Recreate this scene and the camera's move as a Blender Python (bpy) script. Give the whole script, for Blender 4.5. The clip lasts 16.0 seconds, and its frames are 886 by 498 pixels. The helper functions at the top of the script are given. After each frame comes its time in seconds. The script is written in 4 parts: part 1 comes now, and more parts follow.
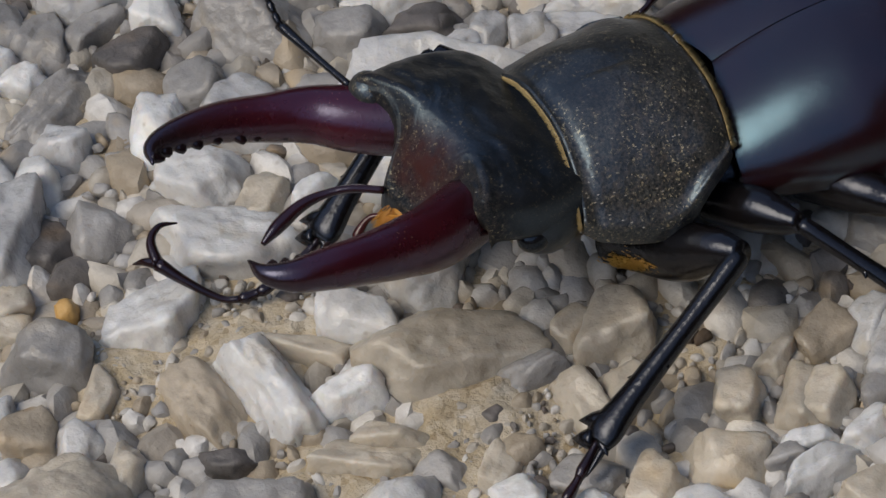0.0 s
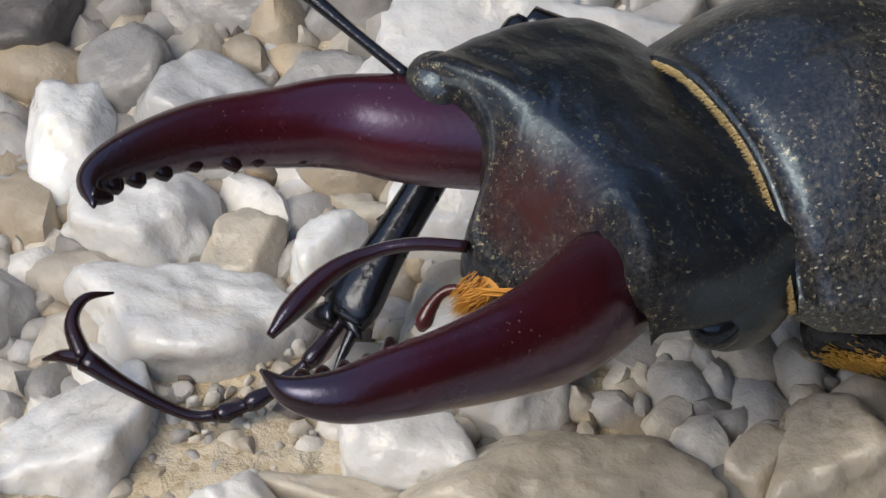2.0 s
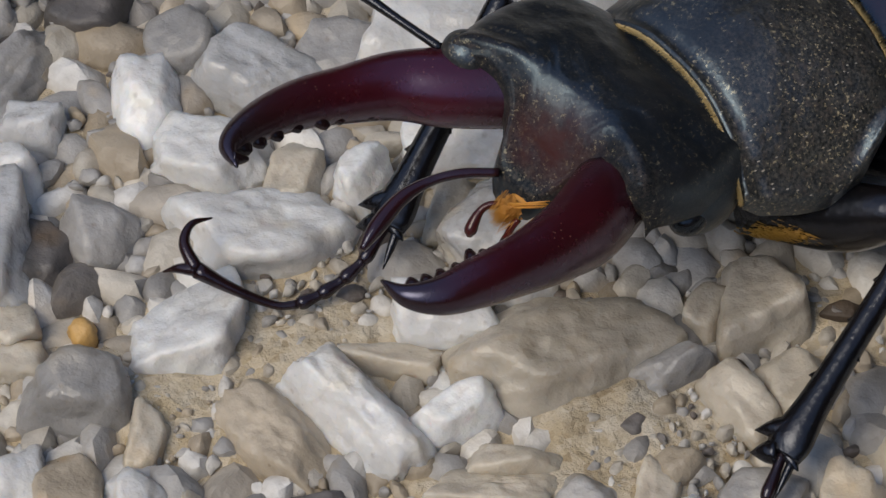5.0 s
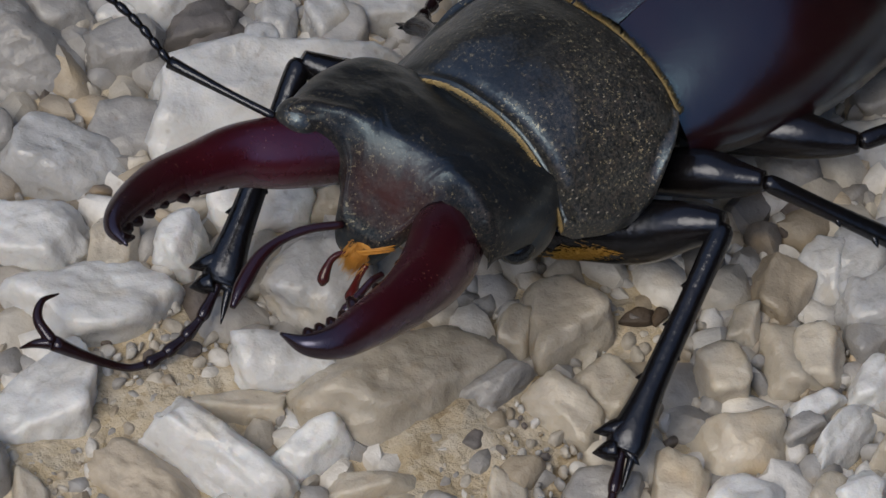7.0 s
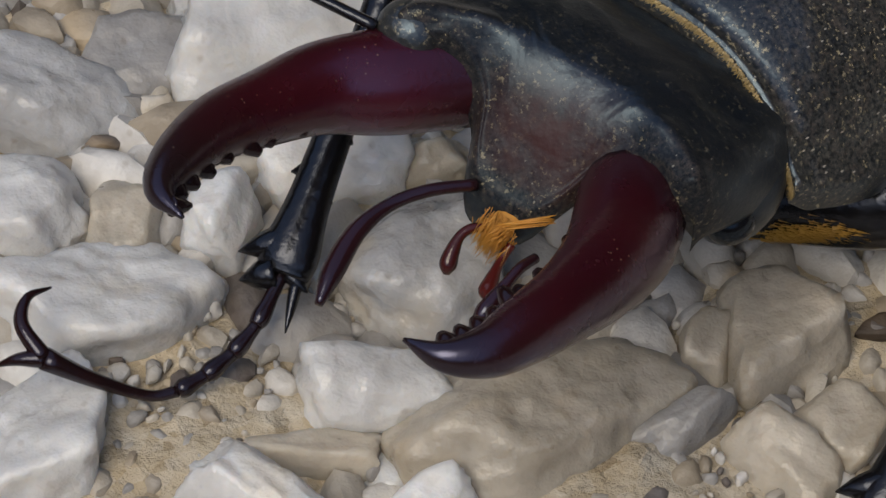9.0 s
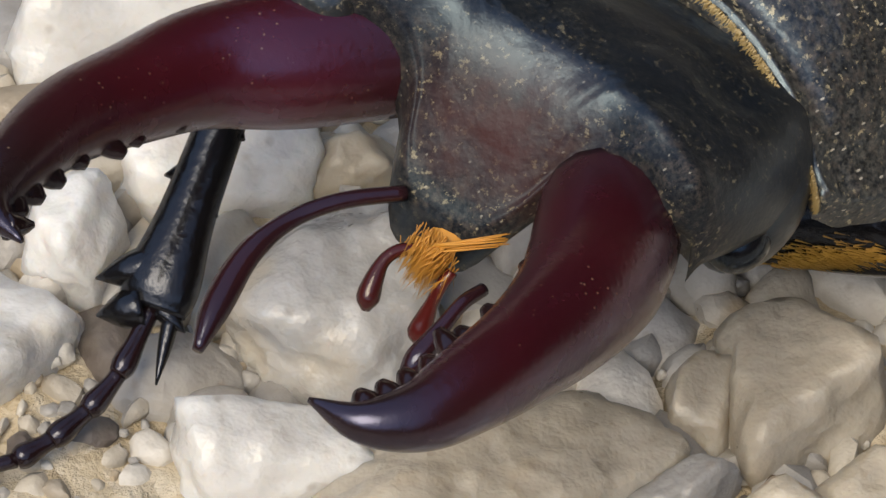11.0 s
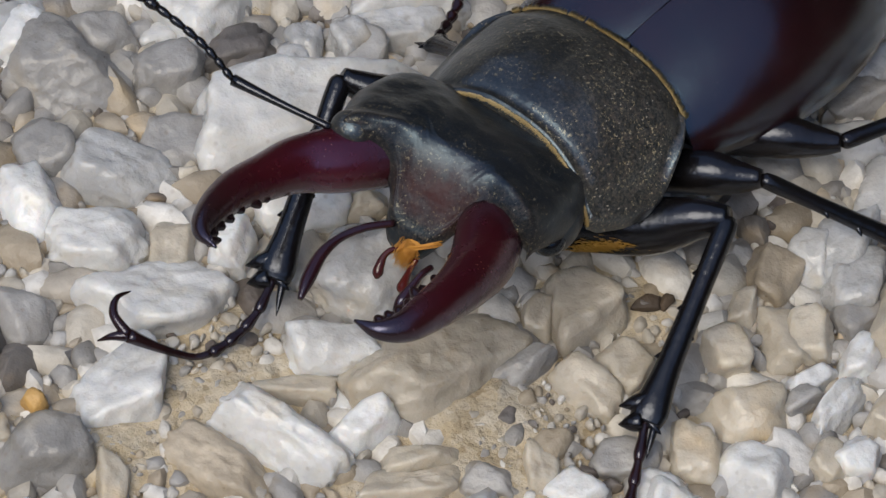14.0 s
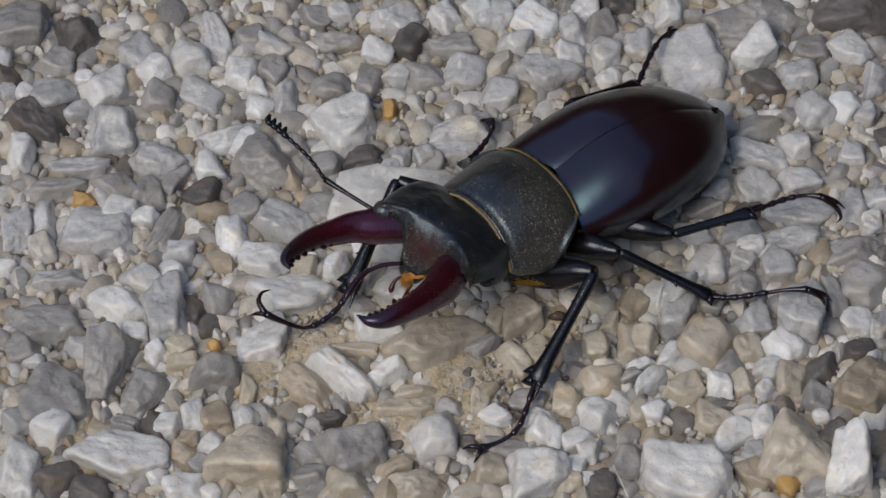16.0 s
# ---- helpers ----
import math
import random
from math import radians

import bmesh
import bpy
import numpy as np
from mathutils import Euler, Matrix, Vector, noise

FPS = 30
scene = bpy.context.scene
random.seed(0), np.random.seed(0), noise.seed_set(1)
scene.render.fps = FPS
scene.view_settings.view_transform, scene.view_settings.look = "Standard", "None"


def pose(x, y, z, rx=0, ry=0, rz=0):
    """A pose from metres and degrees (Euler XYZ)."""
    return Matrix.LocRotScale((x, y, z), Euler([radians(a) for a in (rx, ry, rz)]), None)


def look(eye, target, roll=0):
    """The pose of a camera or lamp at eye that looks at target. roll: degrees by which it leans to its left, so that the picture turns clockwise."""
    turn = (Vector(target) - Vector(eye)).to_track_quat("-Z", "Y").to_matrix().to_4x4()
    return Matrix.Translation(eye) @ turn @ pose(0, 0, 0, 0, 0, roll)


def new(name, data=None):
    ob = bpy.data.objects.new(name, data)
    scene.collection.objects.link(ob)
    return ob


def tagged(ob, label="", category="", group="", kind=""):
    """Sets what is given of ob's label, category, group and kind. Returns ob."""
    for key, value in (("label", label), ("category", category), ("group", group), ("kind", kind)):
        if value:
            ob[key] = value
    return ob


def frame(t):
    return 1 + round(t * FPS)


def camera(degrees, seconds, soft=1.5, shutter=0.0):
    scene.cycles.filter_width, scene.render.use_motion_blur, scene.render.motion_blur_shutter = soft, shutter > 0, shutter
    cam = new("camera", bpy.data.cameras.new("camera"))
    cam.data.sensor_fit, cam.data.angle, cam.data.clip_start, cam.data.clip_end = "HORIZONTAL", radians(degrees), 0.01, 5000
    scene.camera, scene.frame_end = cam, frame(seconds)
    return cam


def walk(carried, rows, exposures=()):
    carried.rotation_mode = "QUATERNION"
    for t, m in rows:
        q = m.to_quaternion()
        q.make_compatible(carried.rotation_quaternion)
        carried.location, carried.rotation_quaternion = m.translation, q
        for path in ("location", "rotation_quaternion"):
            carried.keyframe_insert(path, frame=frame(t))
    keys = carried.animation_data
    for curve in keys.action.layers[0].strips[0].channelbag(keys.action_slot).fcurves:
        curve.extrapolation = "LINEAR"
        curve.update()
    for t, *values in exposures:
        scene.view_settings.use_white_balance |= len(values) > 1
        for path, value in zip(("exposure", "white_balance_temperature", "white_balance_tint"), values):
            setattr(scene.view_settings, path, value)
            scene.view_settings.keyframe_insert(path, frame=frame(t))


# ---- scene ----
cam = camera(9, 16.0, soft=1.5)
walk(cam, [
    (0, look((0.19579, -0.19242, 0.32192), (-0.01491, -0.01131, 0.0), -15.42)),
    (0.5, look((0.15929, -0.17153, 0.27926), (-0.01639, -0.01229, 0.0), -14.21)),
    (1, look((0.13413, -0.15570, 0.25085), (-0.01886, -0.01149, 0.0), -13.35)),
    (1.5, look((0.11562, -0.14524, 0.22709), (-0.01909, -0.01313, 0.0), -12.57)),
    (2, look((0.09793, -0.13158, 0.20925), (-0.02191, -0.00939, 0.0), -11.79)),
    (2.5, look((0.08936, -0.12793, 0.20245), (-0.02076, -0.01064, 0.0), -11.19)),
    (3, look((0.08895, -0.13122, 0.21394), (-0.01972, -0.01091, 0.0), -11.02)),
    (3.5, look((0.09805, -0.14970, 0.25077), (-0.02139, -0.01009, 0.0), -10.43)),
    (3.7, look((0.10115, -0.15418, 0.26067), (-0.01991, -0.01025, 0.0), -10.41)),
    (5.8, look((0.08033, -0.19869, 0.31138), (-0.01570, -0.01090, 0.0), -4.43)),
    (6, look((0.07435, -0.20135, 0.31576), (-0.01446, -0.00860, 0.0), -3.37)),
    (6.5, look((0.06118, -0.21896, 0.31513), (-0.01043, -0.01357, 0.0), 0.02)),
    (7, look((0.04594, -0.22287, 0.32311), (-0.00846, -0.00747, 0.0), 2.77)),
    (7.5, look((0.03342, -0.23618, 0.32336), (-0.01395, -0.01282, 0.0), 4.62)),
    (8, look((0.02547, -0.23196, 0.30968), (-0.01487, -0.01536, 0.0), 5.87)),
    (8.5, look((0.01540, -0.18098, 0.24160), (-0.01472, -0.01176, 0.0), 6.44)),
    (8.7, look((0.01376, -0.17314, 0.23056), (-0.01507, -0.01041, 0.0), 6.46)),
    (11, look((0.00545, -0.13133, 0.17134), (-0.01270, -0.00882, 0.0), 7.91)),
    (11.5, look((0.00544, -0.12518, 0.16533), (-0.01152, -0.00758, 0.0), 8.01)),
    (12, look((0.00514, -0.12640, 0.16528), (-0.01145, -0.00895, 0.0), 8.17)),
    (12.5, look((0.00425, -0.12728, 0.16486), (-0.01167, -0.01108, 0.0), 7.96)),
    (13, look((0.00848, -0.15278, 0.20696), (-0.01206, -0.00793, 0.0), 7.53)),
    (13.5, look((0.01514, -0.19968, 0.27600), (-0.01076, -0.00745, 0.0), 7.43)),
    (14, look((0.02184, -0.25677, 0.35479), (-0.01029, -0.00838, 0.0), 7.31)),
    (14.5, look((0.03089, -0.34973, 0.49053), (-0.00990, -0.00676, 0.0), 7.46)),
    (15, look((0.05471, -0.37675, 0.55334), (-0.01045, -0.00368, 0.0), 5.34)),
    (15.5, look((0.14129, -0.38244, 0.62660), (-0.01255, -0.00011, 0.0), -2.76)),
    (16, look((0.20232, -0.39445, 0.65089), (-0.01340, -0.00433, 0.0), -6.57)),
], exposures=[(0, -0.05, 6650, 8), (1, 0.20, 6700, 7), (2.5, 0.53, 6650, 7), (3.5, 0.29, 6550, 8), (6, -0.05, 6600, 8), (7, -0.10, 6550, 8), (8.5, -0.15, 6600, 8), (11, 0.60, 7100, 7), (13, 0.74, 6900, 7), (14, 0.25, 6500, 7), (15, -0.19, 6450, 7), (16, -0.17, 6550, 8)])

# ---- world, sun, exposure ----
world = bpy.data.worlds.new("world")
scene.world = world
world.use_nodes = True
sky = world.node_tree.nodes.new("ShaderNodeTexSky")
sky.sky_type, sky.sun_disc = "NISHITA", False
SUN_ELEV, SUN_AZIM = 56.0, 203.0          # degrees; azimuth counted from +y to +x
sky.sun_elevation, sky.sun_rotation = radians(SUN_ELEV), radians(SUN_AZIM)
bg = world.node_tree.nodes["Background"]
bg.inputs["Strength"].default_value = 0.15
world.node_tree.links.new(sky.outputs["Color"], bg.inputs["Color"])
sun = new("sun", bpy.data.lights.new("sun", "SUN"))
sun.data.energy, sun.data.angle, sun.data.color = 1.85, radians(36.0), (1.0, 0.89, 0.74)
sd = Vector((math.sin(radians(SUN_AZIM)) * math.cos(radians(SUN_ELEV)), math.cos(radians(SUN_AZIM)) * math.cos(radians(SUN_ELEV)), math.sin(radians(SUN_ELEV))))
sun.matrix_world = look(sd * 3, (0, 0, 0))


# ---- materials ----
class Nodes:
    """A node material with short helpers."""

    def __init__(self, name):
        self.mat = bpy.data.materials.new(name)
        self.mat.use_nodes = True
        self.tree = self.mat.node_tree
        self.bsdf = self.tree.nodes["Principled BSDF"]
        self.coord = self.tree.nodes.new("ShaderNodeTexCoord").outputs["Object"]

    def node(self, kind, **values):
        n = self.tree.nodes.new(kind)
        for key, v in values.items():
            if key in n.inputs:
                n.inputs[key].default_value = v
        return n

    def link(self, a, b):
        self.tree.links.new(a, b)

    def noise(self, scale, detail=4.0, rough=0.55, vector=None):
        n = self.node("ShaderNodeTexNoise", Scale=scale, Detail=detail, Roughness=rough)
        self.link(vector or self.coord, n.inputs["Vector"])
        return n.outputs["Fac"]

    def voronoi(self, scale, feature="F1", out="Distance", vector=None):
        n = self.node("ShaderNodeTexVoronoi", Scale=scale)
        n.feature = feature
        self.link(vector or self.coord, n.inputs["Vector"])
        return n.outputs[out]

    def ramp(self, fac, *stops):
        n = self.tree.nodes.new("ShaderNodeValToRGB")
        e = n.color_ramp.elements
        while len(e) < len(stops):
            e.new(0.5)
        for el, (p, c) in zip(e, stops):
            el.position = p
            el.color = (*c, 1) if isinstance(c, tuple) else (c, c, c, 1)
        self.link(fac, n.inputs["Fac"])
        return n.outputs["Color"]

    def mix(self, fac, a, b, kind="MIX"):
        n = self.tree.nodes.new("ShaderNodeMix")
        n.data_type, n.blend_type = "RGBA", kind
        for sock, v in ((n.inputs[0], fac), (n.inputs[6], a), (n.inputs[7], b)):
            if isinstance(v, (int, float)):
                sock.default_value = v
            elif isinstance(v, tuple):
                sock.default_value = (*v, 1)
            else:
                self.link(v, sock)
        return n.outputs[2]

    def math(self, op, a, b=0.0):
        n = self.tree.nodes.new("ShaderNodeMath")
        n.operation = op
        for sock, v in zip(n.inputs, (a, b)):
            if isinstance(v, (int, float)):
                sock.default_value = v
            else:
                self.link(v, sock)
        return n.outputs[0]

    def bump(self, height, strength, distance, under=None):
        n = self.node("ShaderNodeBump", Strength=strength, Distance=distance)
        self.link(height, n.inputs["Height"])
        if under:
            self.link(under, n.inputs["Normal"])
        return n.outputs["Normal"]

    def out(self, **values):
        for key, v in values.items():
            sock = self.bsdf.inputs[key.replace("_", " ")]
            if isinstance(v, (int, float)):
                sock.default_value = v
            elif isinstance(v, tuple):
                sock.default_value = (*v, 1) if sock.type == "RGBA" else v
            else:
                self.link(v, sock)
        return self.mat


def stone_material(name, light, dark, stain, rough=0.46, mixed=False, glow=0.0):
    """Limestone or marble chip: cloudy body, veins, a little rust and dust, fine grain."""
    m = Nodes(name)
    geo = m.tree.nodes.new("ShaderNodeNewGeometry")
    rnd = geo.outputs["Random Per Island"] if mixed else m.tree.nodes.new("ShaderNodeObjectInfo").outputs["Random"]
    shift = m.node("ShaderNodeVectorMath")
    shift.operation = "ADD"
    m.link(geo.outputs["Position"], shift.inputs[0])
    m.link(m.math("MULTIPLY", rnd, 3.0), shift.inputs[1])
    v = shift.outputs[0]
    cloud = m.noise(260, 4, 0.6, v)
    c = m.mix(m.ramp(cloud, (0.33, 0.0), (0.64, 1.0)), dark, light)
    if mixed:
        pick = m.ramp(rnd, (0.0, (0.72, 0.70, 0.67)), (0.2, (0.66, 0.64, 0.60)), (0.22, (0.54, 0.50, 0.43)), (0.46, (0.48, 0.44, 0.38)),
                      (0.48, (0.44, 0.37, 0.28)), (0.58, (0.37, 0.31, 0.23)), (0.6, (0.46, 0.45, 0.44)), (0.92, (0.30, 0.29, 0.28)), (0.98, (0.12, 0.10, 0.09)))
        c = m.mix(1.0, m.mix(m.ramp(cloud, (0.3, 0.0), (0.7, 1.0)), (0.72, 0.70, 0.68), (1.12, 1.12, 1.12)), pick, "MULTIPLY")
    c = m.mix(m.ramp(m.noise(1100, 4, 0.6, v), (0.42, 0.0), (0.74, 0.18)), c, tuple(0.85 * k for k in dark))
    vein = m.noise(260, 3, 0.5, v)
    c = m.mix(m.ramp(vein, (0.44, 0.0), (0.5, 0.09), (0.56, 0.0)), c, tuple(0.7 * k for k in dark))
    c = m.mix(m.ramp(m.noise(170, 3, 0.5, v), (0.60, 0.0), (0.76, 0.55)), c, stain)
    spots = m.voronoi(620, vector=v)
    c = m.mix(m.ramp(spots, (0.06, 0.28), (0.16, 0.0)), c, (0.24, 0.18, 0.12))
    hsv = m.node("ShaderNodeHueSaturation")
    m.link(c, hsv.inputs["Color"])
    m.link(m.math("ADD", m.math("MULTIPLY", m.math("FRACT", m.math("MULTIPLY", rnd, 37.0)), 0.26), 0.87), hsv.inputs["Value"])
    n = m.bump(m.noise(420, 4, 0.6, v), 0.45, 0.0008)
    n = m.bump(m.noise(1500, 5, 0.65, v), 0.2, 0.0002, n)
    n = m.bump(m.voronoi(700, vector=v), 0.3, 0.0005, n)
    r = m.math("ADD", m.math("MULTIPLY", cloud, 0.26), rough - 0.16)
    glint = m.ramp(m.math("ADD", m.voronoi(1300, vector=v), m.math("MULTIPLY", m.noise(260, 2, 0.5, v), 0.5)), (0.30, 0.0), (0.36, 1.0))
    r = m.math("MULTIPLY", r, m.math("ADD", m.math("MULTIPLY", glint, 0.65), 0.35))
    return m.out(Base_Color=hsv.outputs["Color"], Roughness=m.math("ADD", r, 0.1), Normal=n, Specular_IOR_Level=0.5, Subsurface_Weight=glow, Subsurface_Scale=0.0016, Subsurface_Radius=(1.0, 0.85, 0.7))


STONE = {
    "w": stone_material("white_quartz", (0.81, 0.80, 0.78), (0.61, 0.60, 0.585), (0.74, 0.62, 0.42), 0.24, glow=0.6),
    "l": stone_material("cream_quartz", (0.58, 0.52, 0.43), (0.43, 0.38, 0.305), (0.58, 0.42, 0.22), 0.27, glow=0.55),
    "t": stone_material("tan_limestone", (0.49, 0.415, 0.32), (0.33, 0.275, 0.205), (0.50, 0.31, 0.12), 0.36, glow=0.2),
    "g": stone_material("grey_limestone", (0.40, 0.385, 0.37), (0.27, 0.258, 0.245), (0.42, 0.34, 0.22), 0.30, glow=0.35),
    "d": stone_material("dark_limestone", (0.17, 0.15, 0.14), (0.09, 0.085, 0.08), (0.20, 0.13, 0.07)),
    "m": stone_material("mixed_gravel", (0.60, 0.55, 0.47), (0.40, 0.36, 0.30), (0.52, 0.37, 0.19), 0.45, True),
    "q": stone_material("grey_quartz", (0.585, 0.58, 0.575), (0.42, 0.415, 0.41), (0.56, 0.46, 0.30), 0.20, glow=0.6),
    "o": stone_material("orange_chert", (0.62, 0.36, 0.10), (0.50, 0.32, 0.14), (0.60, 0.42, 0.2)),
}


def mortar_material():
    m = Nodes("sandy_mortar")
    big = m.noise(70, 4)
    c = m.mix(m.ramp(big, (0.35, 0.0), (0.7, 1.0)), (0.39, 0.28, 0.14), (0.56, 0.435, 0.255))
    c = m.mix(m.ramp(m.noise(480, 5, 0.7), (0.42, 0.0), (0.66, 0.6)), c, (0.58, 0.49, 0.35))
    c = m.mix(m.ramp(m.noise(230, 4, 0.6), (0.58, 0.0), (0.74, 0.6)), c, (0.40, 0.28, 0.14))
    lumps = m.ramp(m.voronoi(520, out="Color"), (0.0, (0.34, 0.29, 0.22)), (0.25, (0.50, 0.44, 0.35)), (0.5, (0.62, 0.58, 0.50)), (0.75, (0.52, 0.40, 0.23)), (1.0, (0.68, 0.64, 0.57)))
    c = m.mix(m.ramp(m.noise(300, 3), (0.40, 0.1), (0.62, 0.75)), c, lumps)
    grit = m.voronoi(1500, out="Color")
    c = m.mix(0.42, c, m.ramp(grit, (0.0, (0.16, 0.13, 0.10)), (0.3, (0.48, 0.41, 0.30)), (1.0, (0.72, 0.67, 0.58))))
    n = m.bump(m.noise(420, 6, 0.7), 0.8, 0.0009)
    n = m.bump(m.voronoi(520), 0.6, 0.0006, n)
    n = m.bump(m.noise(2600, 4, 0.7), 0.5, 0.0002, n)
    return m.out(Base_Color=c, Roughness=0.88, Normal=n, Specular_IOR_Level=0.25)


MORTAR = mortar_material()


def cuticle(name, base, second, rough, dust=0.0, pits=0.0, spec=0.5, sky_tint=(1.0, 1.0, 1.0), brown=None, grain=5200, coat=0.0):
    """Beetle shell: pigment clouds, punctures, scattered pale dust, glints painted in as flecks."""
    m = Nodes(name)
    c = m.mix(m.ramp(m.noise(190, 3), (0.35, 0.0), (0.7, 1.0)), base, second)
    rg = m.math("ADD", m.math("MULTIPLY", m.noise(700, 4), 0.16), rough - 0.08)
    if dust:
        patch = m.ramp(m.noise(230, 4, 0.6), (0.40, 0.15), (0.66, 1.0))
        long = m.node("ShaderNodeMapping")
        long.inputs["Scale"].default_value = (1.0, 0.42, 1.0)
        long.inputs["Rotation"].default_value = (0.0, 0.0, 0.5)
        m.link(m.coord, long.inputs["Vector"])
        thick = m.node("ShaderNodeAttribute")
        thick.attribute_name = "dusty"
        thick = thick.outputs["Fac"]
        near = m.math("SUBTRACT", m.voronoi(2500, vector=long.outputs["Vector"]), m.math("MULTIPLY", thick, 0.03))
        # the specks are dust and painted glints of short hairs and pits
        speck = m.ramp(near, (0.04, 1.0), (0.10, 0.0))
        patch = m.math("ADD", m.math("MULTIPLY", patch, 0.6), m.math("MULTIPLY", thick, 0.5))
        fine = m.ramp(m.noise(5200, 4, 0.7), (0.40, 0.0), (0.80, 1.0))
        amount = m.math("MULTIPLY", m.math("ADD", m.math("MULTIPLY", speck, 0.8), m.math("MULTIPLY", fine, 0.16)), m.math("MULTIPLY", patch, dust))
        c = m.mix(m.math("MINIMUM", amount, 0.9), c, (0.44, 0.41, 0.34))
        rg = m.math("ADD", rg, m.math("MULTIPLY", amount, 0.25))
        if dust > 0.5:
            # golden sparkles put into the colour, among the dust
            gold_sparkle = m.math("MULTIPLY", m.ramp(m.noise(3600, 3, 0.7), (0.575, 0.0), (0.67, 0.85)), m.ramp(m.noise(300, 4, 0.7), (0.42, 0.05), (0.62, 1.0)))
            gold_sparkle = m.math("MINIMUM", m.math("MULTIPLY", gold_sparkle, m.math("ADD", m.math("MULTIPLY", thick, 0.9), 0.35 * dust)), 0.95)
            c = m.mix(gold_sparkle, c, (0.46, 0.39, 0.24))
            stipple = m.ramp(m.noise(1500, 5, 0.75), (0.50, 0.0), (0.72, 0.5))
            c = m.mix(m.math("MULTIPLY", stipple, thick), c, (0.16, 0.125, 0.10))
    if brown:
        at = m.node("ShaderNodeAttribute")
        at.attribute_name = "brown"
        c = m.mix(m.math("MULTIPLY", at.outputs["Fac"], m.ramp(m.noise(900, 4, 0.6), (0.3, 0.5), (0.7, 1.6))), c, brown)
    n = m.bump(m.noise(grain, 3, 0.6), 0.22 if grain > 4000 else 0.6, 0.00006)
    if dust > 0.5:
        n = m.bump(m.noise(900, 4, 0.6), 0.05, 0.0002, n)
    if pits:
        n = m.bump(m.voronoi(2300), pits, 0.00012, n)
    if brown:
        spec = m.math("SUBTRACT", spec, m.math("MULTIPLY", thick, 0.92 * spec))
    # the specular tint colours reflections blue, in place of bluer skylight
    return m.out(Base_Color=c, Roughness=rg, Normal=n, Specular_IOR_Level=spec, Specular_Tint=sky_tint, Coat_Weight=coat, Coat_Roughness=0.25)


BLACK = cuticle("black_cuticle", (0.010, 0.011, 0.013), (0.016, 0.016, 0.017), 0.32, dust=2.0, pits=0.2, spec=0.95, sky_tint=(0.62, 0.82, 1.0))
HEADBLACK = cuticle("head_cuticle", (0.006, 0.008, 0.012), (0.014, 0.014, 0.017), 0.33, dust=0.8, pits=0.1, spec=0.95, brown=(0.050, 0.017, 0.014), sky_tint=(0.62, 0.82, 1.0))
LEGBLACK = cuticle("leg_cuticle", (0.005, 0.005, 0.006), (0.008, 0.006, 0.006), 0.22, dust=0.12, pits=0.08, spec=0.6, sky_tint=(0.80, 0.86, 1.0), grain=2000)
ELYTRA = cuticle("elytra_cuticle", (0.014, 0.0034, 0.0046), (0.020, 0.0045, 0.0056), 0.215, dust=0.3, pits=0.03, spec=0.95, sky_tint=(0.38, 0.74, 1.0), coat=0.26)
TARSUS = cuticle("tarsus_cuticle", (0.010, 0.006, 0.007), (0.022, 0.008, 0.008), 0.15, spec=0.6, sky_tint=(0.8, 0.84, 1.0))
PALP = cuticle("palp_cuticle", (0.022, 0.008, 0.010), (0.034, 0.010, 0.012), 0.14, spec=0.7, sky_tint=(0.7, 0.78, 1.0))
REDPALP = cuticle("red_palp_cuticle", (0.085, 0.010, 0.008), (0.05, 0.010, 0.010), 0.16)
GOLD = cuticle("golden_hair", (0.42, 0.32, 0.15), (0.26, 0.18, 0.07), 0.3)
HIPGOLD = cuticle("hip_hair", (0.50, 0.27, 0.04), (0.36, 0.19, 0.04), 0.3)
ORANGE = cuticle("orange_mouth_hair", (0.56, 0.24, 0.03), (0.66, 0.36, 0.08), 0.5)
EYE = cuticle("eye_cuticle", (0.008, 0.008, 0.01), (0.012, 0.012, 0.014), 0.14, sky_tint=(0.62, 0.82, 1.0))


def mandible_material():
    """Chestnut red shell that darkens to black at the tip and the teeth."""
    m = Nodes("mandible_cuticle")
    at = m.node("ShaderNodeAttribute")
    at.attribute_name = "along"
    red = m.mix(m.ramp(m.noise(160, 4), (0.35, 0.0), (0.7, 1.0)), (0.038, 0.0042, 0.0075), (0.058, 0.006, 0.010))
    c = m.mix(m.ramp(at.outputs["Fac"], (0.0, 0.55), (0.12, 0.0), (0.52, 0.0), (0.78, 0.9), (1.0, 1.0)), red, (0.016, 0.009, 0.009))
    speck = m.ramp(m.voronoi(2600), (0.06, 1.0), (0.15, 0.0))
    c = m.mix(m.math("MULTIPLY", speck, m.ramp(m.noise(300, 3), (0.5, 0.0), (0.7, 0.35))), c, (0.5, 0.4, 0.25))
    n = m.bump(m.noise(3800, 3), 0.3, 0.00006)
    # blue-violet specular tint puts the sky's sheen into the red shell
    return m.out(Base_Color=c, Roughness=m.math("ADD", m.math("MULTIPLY", m.noise(500, 3), 0.16), 0.18), Normal=n, Specular_IOR_Level=0.85, Specular_Tint=(0.60, 0.64, 1.0), Coat_Weight=0.25, Coat_Roughness=0.27)


MANDIBLE = mandible_material()

BARK = stone_material("dark_bark", (0.10, 0.07, 0.045), (0.045, 0.032, 0.024), (0.16, 0.09, 0.04), 0.6)


# ---- mesh helpers ----
MM = 0.001


